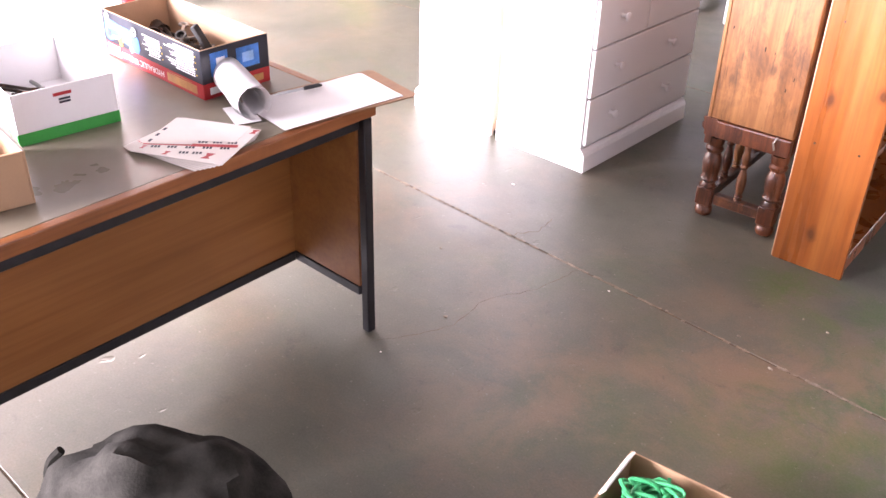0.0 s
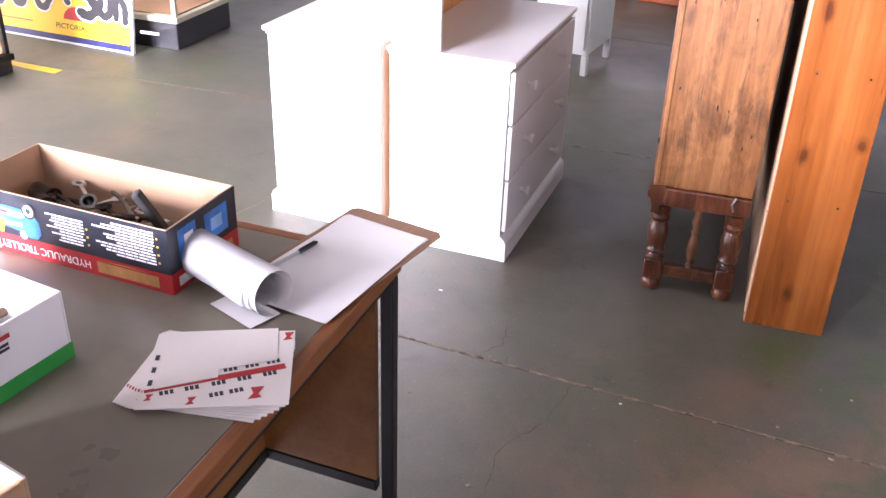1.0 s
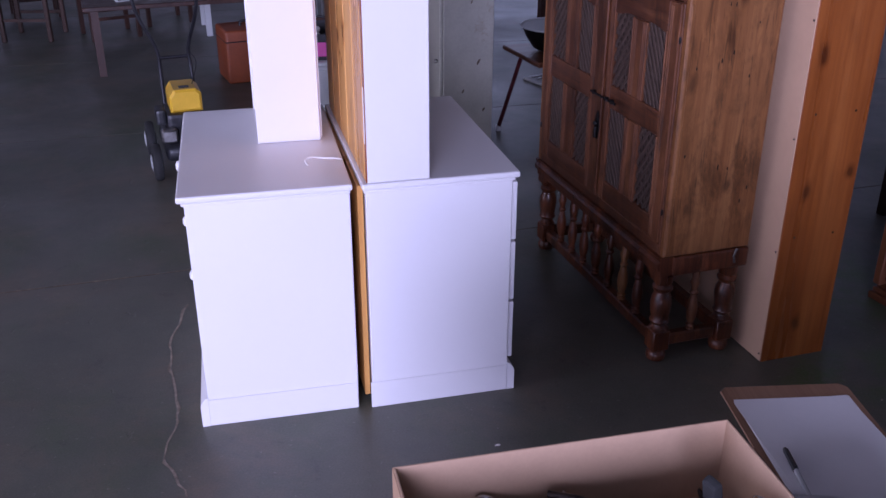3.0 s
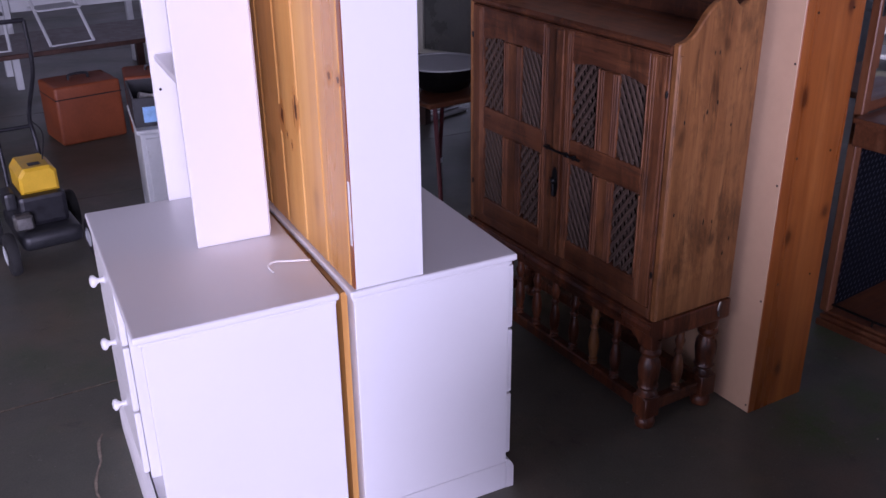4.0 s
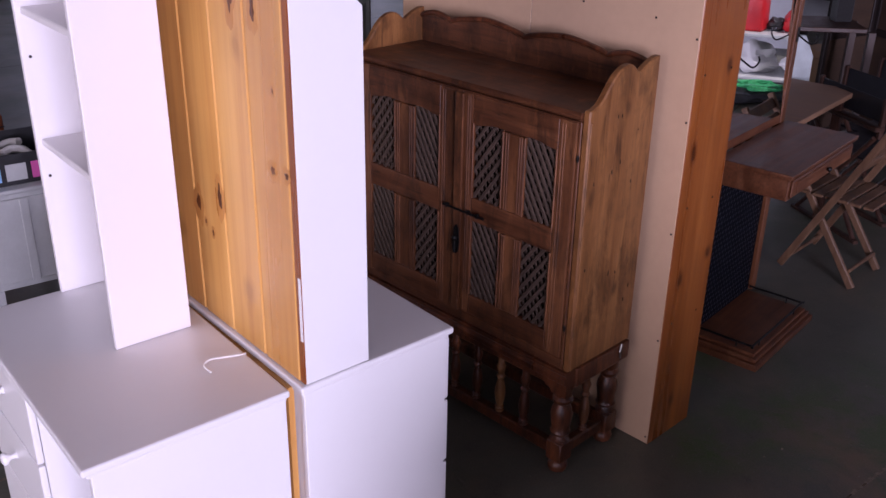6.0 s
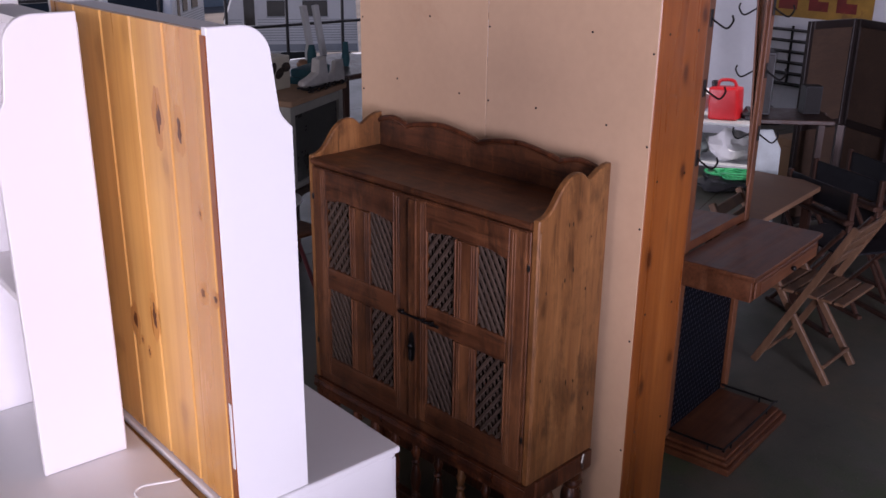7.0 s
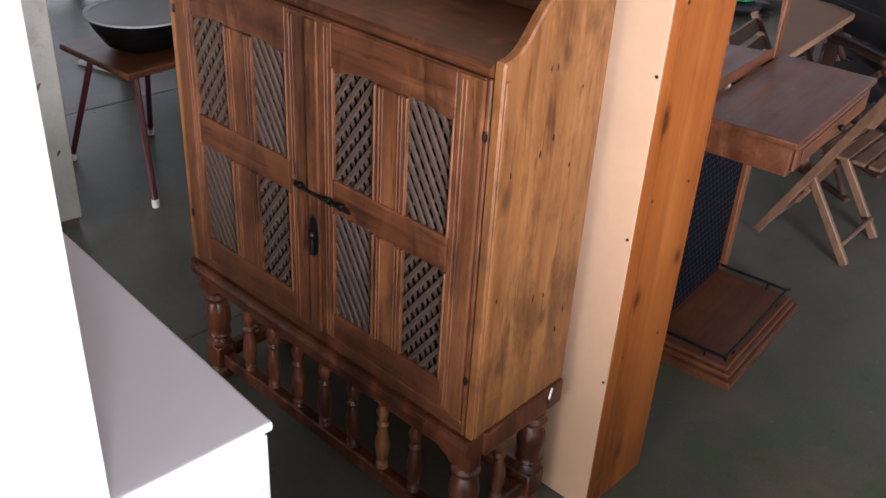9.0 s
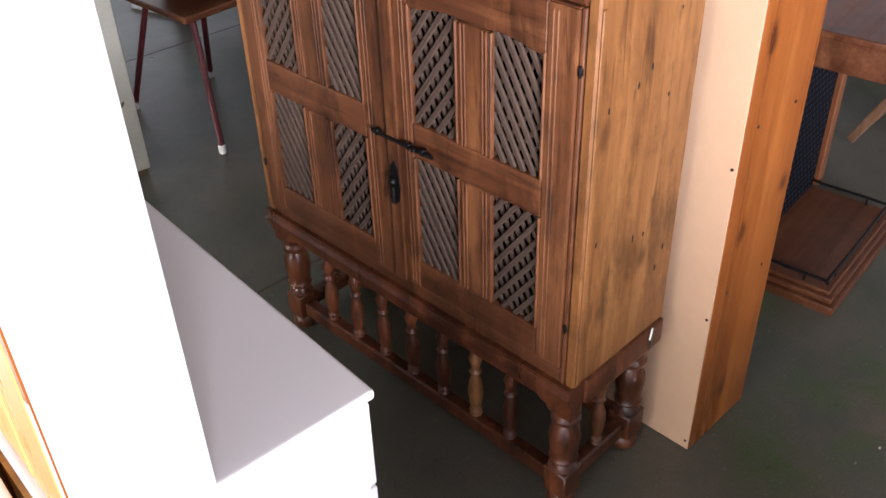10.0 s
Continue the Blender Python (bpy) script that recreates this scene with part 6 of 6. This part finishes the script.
part("drawer_bead", box(0.01, -0.034, 0.755, HWd - 0.085, -0.0305, 0.800, 0.002), M_hall, hd)
part("drawer_knob", moved(lathe([(0.005, 0), (0.011, 0.012), (0.006, 0.018)], seg=10), pose(0.29, -0.0345, 0.778, 90, 0, 0)), M_iron, hd, "", True)
part("back_cross", box(0.0425, 0.268, 0.8385, HWd - 0.0755, 0.298, 0.875), M_hall, hs)
part("back_cross", box(0.0425, 0.268, 1.93, HWd - 0.0755, 0.298, 2.0), M_hall, hs)
part("mirror", moved(box(0.0425, -0.003, -0.527, HWd - 0.0755, 0.003, 0.527), pose(0, 0.288, 1.4025, -1.8, 0, 0)), M_mirror, hs, "tall mirror glass")
part("mirror_frame", box(0.0425, 0.272, 0.8755, 0.062, 0.2795, 1.9295), M_hall_v, hs)
part("mirror_frame", box(HWd - 0.095, 0.272, 0.8755, HWd - 0.0755, 0.2795, 1.9295), M_hall_v, hs)
part("crest", prism([(-0.02, 2.021), (HWd, 2.021), (HWd - 0.05, 2.08), (HWd / 2, 2.14), (0.03, 2.08)], 1, 0.265, 0.30), M_hall, hs)
for x in (0.021, HWd - 0.054):
    for z in (1.20, 1.45, 1.69, 1.93):
        hk = part("coat_hook", tube(smooth_line([(x, 0.264, z), (x, 0.24, z - 0.015), (x, 0.205, z - 0.03), (x, 0.185, z - 0.005), (x, 0.19, z + 0.015)], 5), 0.0035, 7), M_iron, hs, "black iron coat hook", True)
        part("hook_plate", box(x - 0.010, 0.261, z - 0.03, x + 0.010, 0.2645, z + 0.03, 0.002), M_iron, hk)

# ---- folding chairs, tables and screens past the hallstand ----
fc = thing("folding_chair", (0.315, 4.615, 0), 6, "slatted brown folding chair standing open", "chair")
for x in (-0.21, 0.185):
    part("long_leg", moved(box(-0.0125, -0.0125, -0.43, 0.0125, 0.0225, 0.47, 0.004), pose(x + 0.0125, 0.0, 0.415, 26, 0, 0)), M_chairwood, fc)
for x in (-0.175, 0.15):
    part("short_leg", moved(box(-0.0125, -0.0125, -0.27, 0.0125, 0.0225, 0.30, 0.004), pose(x + 0.0125, -0.02, 0.235, -34, 0, 0)), M_chairwood, fc)
for i in range(6):
    part("seat_slat", box(-0.19, -0.20 + i * 0.062, 0.440, 0.19, -0.15 + i * 0.062, 0.455, 0.003), M_chairwood, fc)
for z in (0.64, 0.72, 0.79):
    part("back_slat", moved(box(-0.20, -0.008, -0.028, 0.20, 0.008, 0.028, 0.003), pose(0, -0.485 * (z - 0.415), z, 26, 0, 0)), M_chairwood, fc)
part("cross_rail", tube([(-0.20, 0.16, 0.085), (0.20, 0.16, 0.085)], 0.010, 8), M_chairwood, fc)
part("cross_rail", tube([(-0.16, -0.135, 0.09), (0.16, -0.135, 0.09)], 0.010, 8), M_chairwood, fc)
fc.matrix_world = fc.matrix_world @ Matrix.Diagonal((0.9, 0.95, 0.92, 1))

rp2 = thing("rope_heap", (3.55, 3.7, 0), 0, "heap of green rope and red cloth on the floor", "rope")
part("heap", ball(0, 0, 0.05, 0.22, 0.30, 0.06, 3, 0.5, 14), M_plastic_dark, rp2, "", True)
rnd = random.Random(19)
for k in range(5):
    pts = [(0.2 * math.cos(i * 1.1 + k) * rnd.random(), 0.28 * math.sin(i * 1.1 + k) * rnd.random(), 0.10 + 0.05 * rnd.random()) for i in range(12)]
    part("strand", tube(smooth_line(pts, 4), 0.009, 6), M_rope, rp2, "", True)
bt = thing("plain_table", (0.32, 5.15, 0), 10, "plain brown table behind the hallstand", "table")
part("top", box(-0.62, -0.30, 0.70, 0.52, 0.32, 0.728, 0.004), M_mason, bt)
for x in (-0.58, 0.44):
    for y in (-0.26, 0.24):
        part("leg", box(x, y, 0, x + 0.04, y + 0.04, 0.6995), M_darkwood, bt)


def camp_chair(m):
    c = thing("folding_arm_chair", (0, 0, 0), 0, "dark folding armchair with crossed wooden legs", "chair", "dark folding chairs")
    for y in (-0.22, 0.22):
        for s in (-1, 1):
            part("leg", tube([(s * 0.24, y, 0.02), (-s * 0.24, y, 0.56)], 0.013, 7), M_darkwood, c)
        part("arm", box(-0.27, y - 0.03, 0.60, 0.27, y + 0.03, 0.625, 0.006), M_darkwood, c)
        part("floor_bar", box(-0.27, y - 0.015, 0.0, 0.27, y + 0.015, 0.02, 0.003), M_darkwood, c)
    for x in (-0.25, 0.24):
        part("upright", box(x - 0.012, 0.19, 0.56, x + 0.012, 0.215, 0.76, 0.003), M_darkwood, c)
    part("seat", box(-0.23, -0.20, 0.42, 0.23, 0.20, 0.432, 0.003), M_black, c, "black canvas seat")
    part("back", box(-0.236, 0.196, 0.64, 0.226, 0.206, 0.75, 0.003), M_black, c, "black canvas back")
    c.matrix_world = m
    return c


cc = camp_chair(pose(1.00, 4.86, 0, 0, 0, 67))
copy_thing(cc, pose(1.33, 4.90, 0, 0, 0, 70))
copy_thing(cc, pose(1.66, 4.88, 0, 0, 0, 65))

fs = thing("folding_screen", (2.08, 5.83, 0), 0, "dark framed folding screen with brown cloth panels", "screen")
for i, (x, y, r) in enumerate(((0.0, 0.0, -10), (0.450, -0.095, -115), (0.270, -0.520, -10), (0.720, -0.615, -115), (0.540, -1.040, -10))):
    bmf = [box(0, -0.015, 0.02, 0.035, 0.015, 1.39, 0.003), box(0.415, -0.015, 0.02, 0.45, 0.015, 1.39, 0.003)]
    for bm in bmf:
        part("stile", moved(bm, pose(x, y, 0, 0, 0, r)), M_blackwood, fs)
    for z in (0.02, 0.68, 1.34):
        part("rail", moved(box(0.0355, -0.014, z, 0.4145, 0.014, z + 0.05, 0.003), pose(x, y, 0, 0, 0, r)), M_blackwood, fs)
    for z0, z1 in ((0.0705, 0.6795), (0.7305, 1.3395)):
        part("cloth_panel", moved(box(0.0358, -0.004, z0, 0.4142, 0.004, z1), pose(x, y, 0, 0, 0, r)), M_screen, fs, "brown woven panel")


def grille_box(m):
    s = thing("loudspeaker", (0, 0, 0), 0, "black grille-fronted stand-in box on a table", "loudspeaker", "loudspeakers")
    part("box", box(-0.14, -0.12, 0, 0.14, 0.12, 0.40, 0.006), M_plastic_dark, s)
    part("grille", box(-0.125, -0.128, 0.015, 0.125, -0.1205, 0.385, 0.004), M_iron, s, "dark cloth grille")
    s.matrix_world = m
    return s


# enlarged box stands in for a dark leaning chair back
sp = grille_box(pose(1.57, 5.86, 0.869, 0, 0, -50) @ Matrix.Diagonal((0.75, 0.7, 0.95, 1)))
copy_thing(sp, pose(1.84, 5.62, 0.869, 0, 0, -38) @ Matrix.Diagonal((0.5, 0.5, 0.45, 1)))
bt2 = thing("speaker_table", (1.68, 5.75, 0), -45, "dark side table under two black stand-in boxes", "table")
part("top", box(-0.38, -0.22, 0.84, 0.30, 0.16, 0.868, 0.004), M_darkwood, bt2)
for x in (-0.36, 0.32):
    for y in (-0.20, 0.16):
        part("leg", box(x, y, 0, x + 0.04, y + 0.04, 0.8395), M_darkwood, bt2)
ib = thing("ironing_board", (0.90, 5.37, 0), -35, "upended ironing board in pale mottled cover", "ironing board")
part("board", moved(prism([(-0.10, 0), (0.10, 0), (0.12, 0.45), (0.10, 0.84), (0.04, 0.95), (-0.04, 0.95), (-0.11, 0.75), (-0.12, 0.3)], 1, -0.015, 0.015, 0.006), pose(0, 0, 0, 4, 0, 0)), M_pale, ib)

# ---- east wall: shelves of goods, rack and sign ----
def shelf_unit(m, goods_seed):
    s = thing("steel_shelving", (0, 0, 0), 0, "grey steel shelving along the white wall", "shelving", "steel shelving")
    for x in (-0.9, 0.87):
        for y in (-0.25, 0.22):
            part("upright", box(x, y, 0, x + 0.03, y + 0.03, 1.4, 0.002), M_greywhite, s)
    for z in (0.10, 0.46):
        part("shelf", box(-0.9, -0.25, z, 0.9, 0.25, z + 0.025, 0.003), M_greywhite, s)
    s.matrix_world = m
    return s


su = shelf_unit(pose(4.1, 3.55, 0, 0, 0, -84), 1)
su2 = copy_thing(su, pose(5.3, 1.6, 0, 0, 0, -88))
ms = su.matrix_world
can = thing("jerry_can", tuple(ms @ Vector((0.05, -0.08, 0.486))), -84, "red plastic fuel can on a shelf", "fuel can")
part("body", box(-0.13, -0.08, 0, 0.13, 0.08, 0.28, 0.03, 3), M_red, can, "", True)
part("grip", tube(smooth_line([(-0.09, 0, 0.27), (-0.06, 0, 0.33), (0.05, 0, 0.33), (0.08, 0, 0.27)], 5), 0.014, 8), M_red, can, "", True)
part("spout_cap", lathe([(0.03, 0.27), (0.03, 0.32), (0.02, 0.33)], 0.10, 0, 12), M_black, can, "", True)
for i, (u, z, mm, sz) in enumerate(((-0.35, 0.486, M_red, 0.14), (-0.62, 0.486, M_orange, 0.12), (0.42, 0.486, M_paper, 0.2), (-0.4, 0.126, M_paper, 0.16), (0.0, 0.126, M_paper, 0.18), (0.4, 0.126, M_pale, 0.17), (-0.15, 0.486, M_plastic_dark, 0.08), (0.72, 0.486, M_yellow, 0.11), (-0.78, 0.126, M_plastic_dark, 0.09))):
    t = thing("goods_bundle", tuple(ms @ Vector((u, -0.02, z))), 25 * i, "crumpled bundle of goods on a shelf", "goods", "goods on the shelving")
    part("bundle", ball(0, 0, sz * 0.62, sz, sz * 0.9, sz * 0.72, 3, 0.55, 40 + i), mm, t, "", True)
rk = thing("wall_rack", (5.88, 8.15, 0.29), -90, "black wire rack fixed to the white wall", "rack")
for i in range(6):
    part("shelf_wire", box(-0.9, -0.14, i * 0.115, 0.9, 0.0, i * 0.115 + 0.015), M_iron, rk)
for x in (-0.85, 0.0, 0.6, 0.7, 0.8):
    part("upright", box(x, -0.02, -0.29 if x == -0.85 or x == 0.8 else 0.0, x + 0.02, 0.0, 0.62), M_iron, rk)
ws = thing("wall_sign", (5.89, 8.05, 1.00), -90, "old yellow tin sign with red marks", "sign")
part("panel", box(-0.75, -0.012, 0, 0.75, 0.0, 0.62, 0.002), M_oldsign, ws)
for i, x in enumerate((-0.62, -0.30, 0.05, 0.36)):
    part("red_mark", prism([(x, 0.08), (x + 0.22, 0.08), (x + 0.22, 0.18), (x + 0.10, 0.18), (x + 0.10, 0.50), (x, 0.50)], 1, -0.0135, -0.0122), M_oldred, ws)
oc = thing("swivel_chair", (3.2, 6.9, 0), 40, "grey office chair with high back", "chair")
part("seat", box(-0.24, -0.24, 0.44, 0.24, 0.24, 0.53, 0.04, 3), M_plastic_dark, oc, "", True)
part("back", moved(box(-0.22, -0.04, 0, 0.22, 0.04, 0.55, 0.035, 3), pose(0, 0.24, 0.58, -12, 0, 0)), M_plastic_dark, oc, "", True)
part("column", lathe([(0.03, 0.08), (0.03, 0.44)], seg=10), M_black, oc)
for i in range(5):
    a = i * 2 * math.pi / 5
    part("foot", tube([(0, 0, 0.09), (0.28 * math.cos(a), 0.28 * math.sin(a), 0.03)], 0.02, 6), M_black, oc)
for i, (x, y, w, h, mm) in enumerate(((3.6, 7.4, 0.5, 0.75, M_darkwood), (4.4, 7.9, 0.6, 0.6, M_card), (2.6, 7.3, 0.35, 0.5, M_plastic_dark), (3.0, 6.3, 0.3, 0.42, M_card), (4.9, 6.6, 0.5, 0.55, M_hall))):
    t = thing("storage_box", (x, y, 0), 30 + 17 * i, "dusty storage box standing on the floor", "box", "boxes by the wall")
    part("body", box(-w / 2, -w * 0.35, 0, w / 2, w * 0.35, h * 0.86, 0.006), mm, t)
    part("lid", box(-w / 2 - 0.008, -w * 0.36, h * 0.8605, w / 2 + 0.008, w * 0.36, h, 0.006), mm, t)
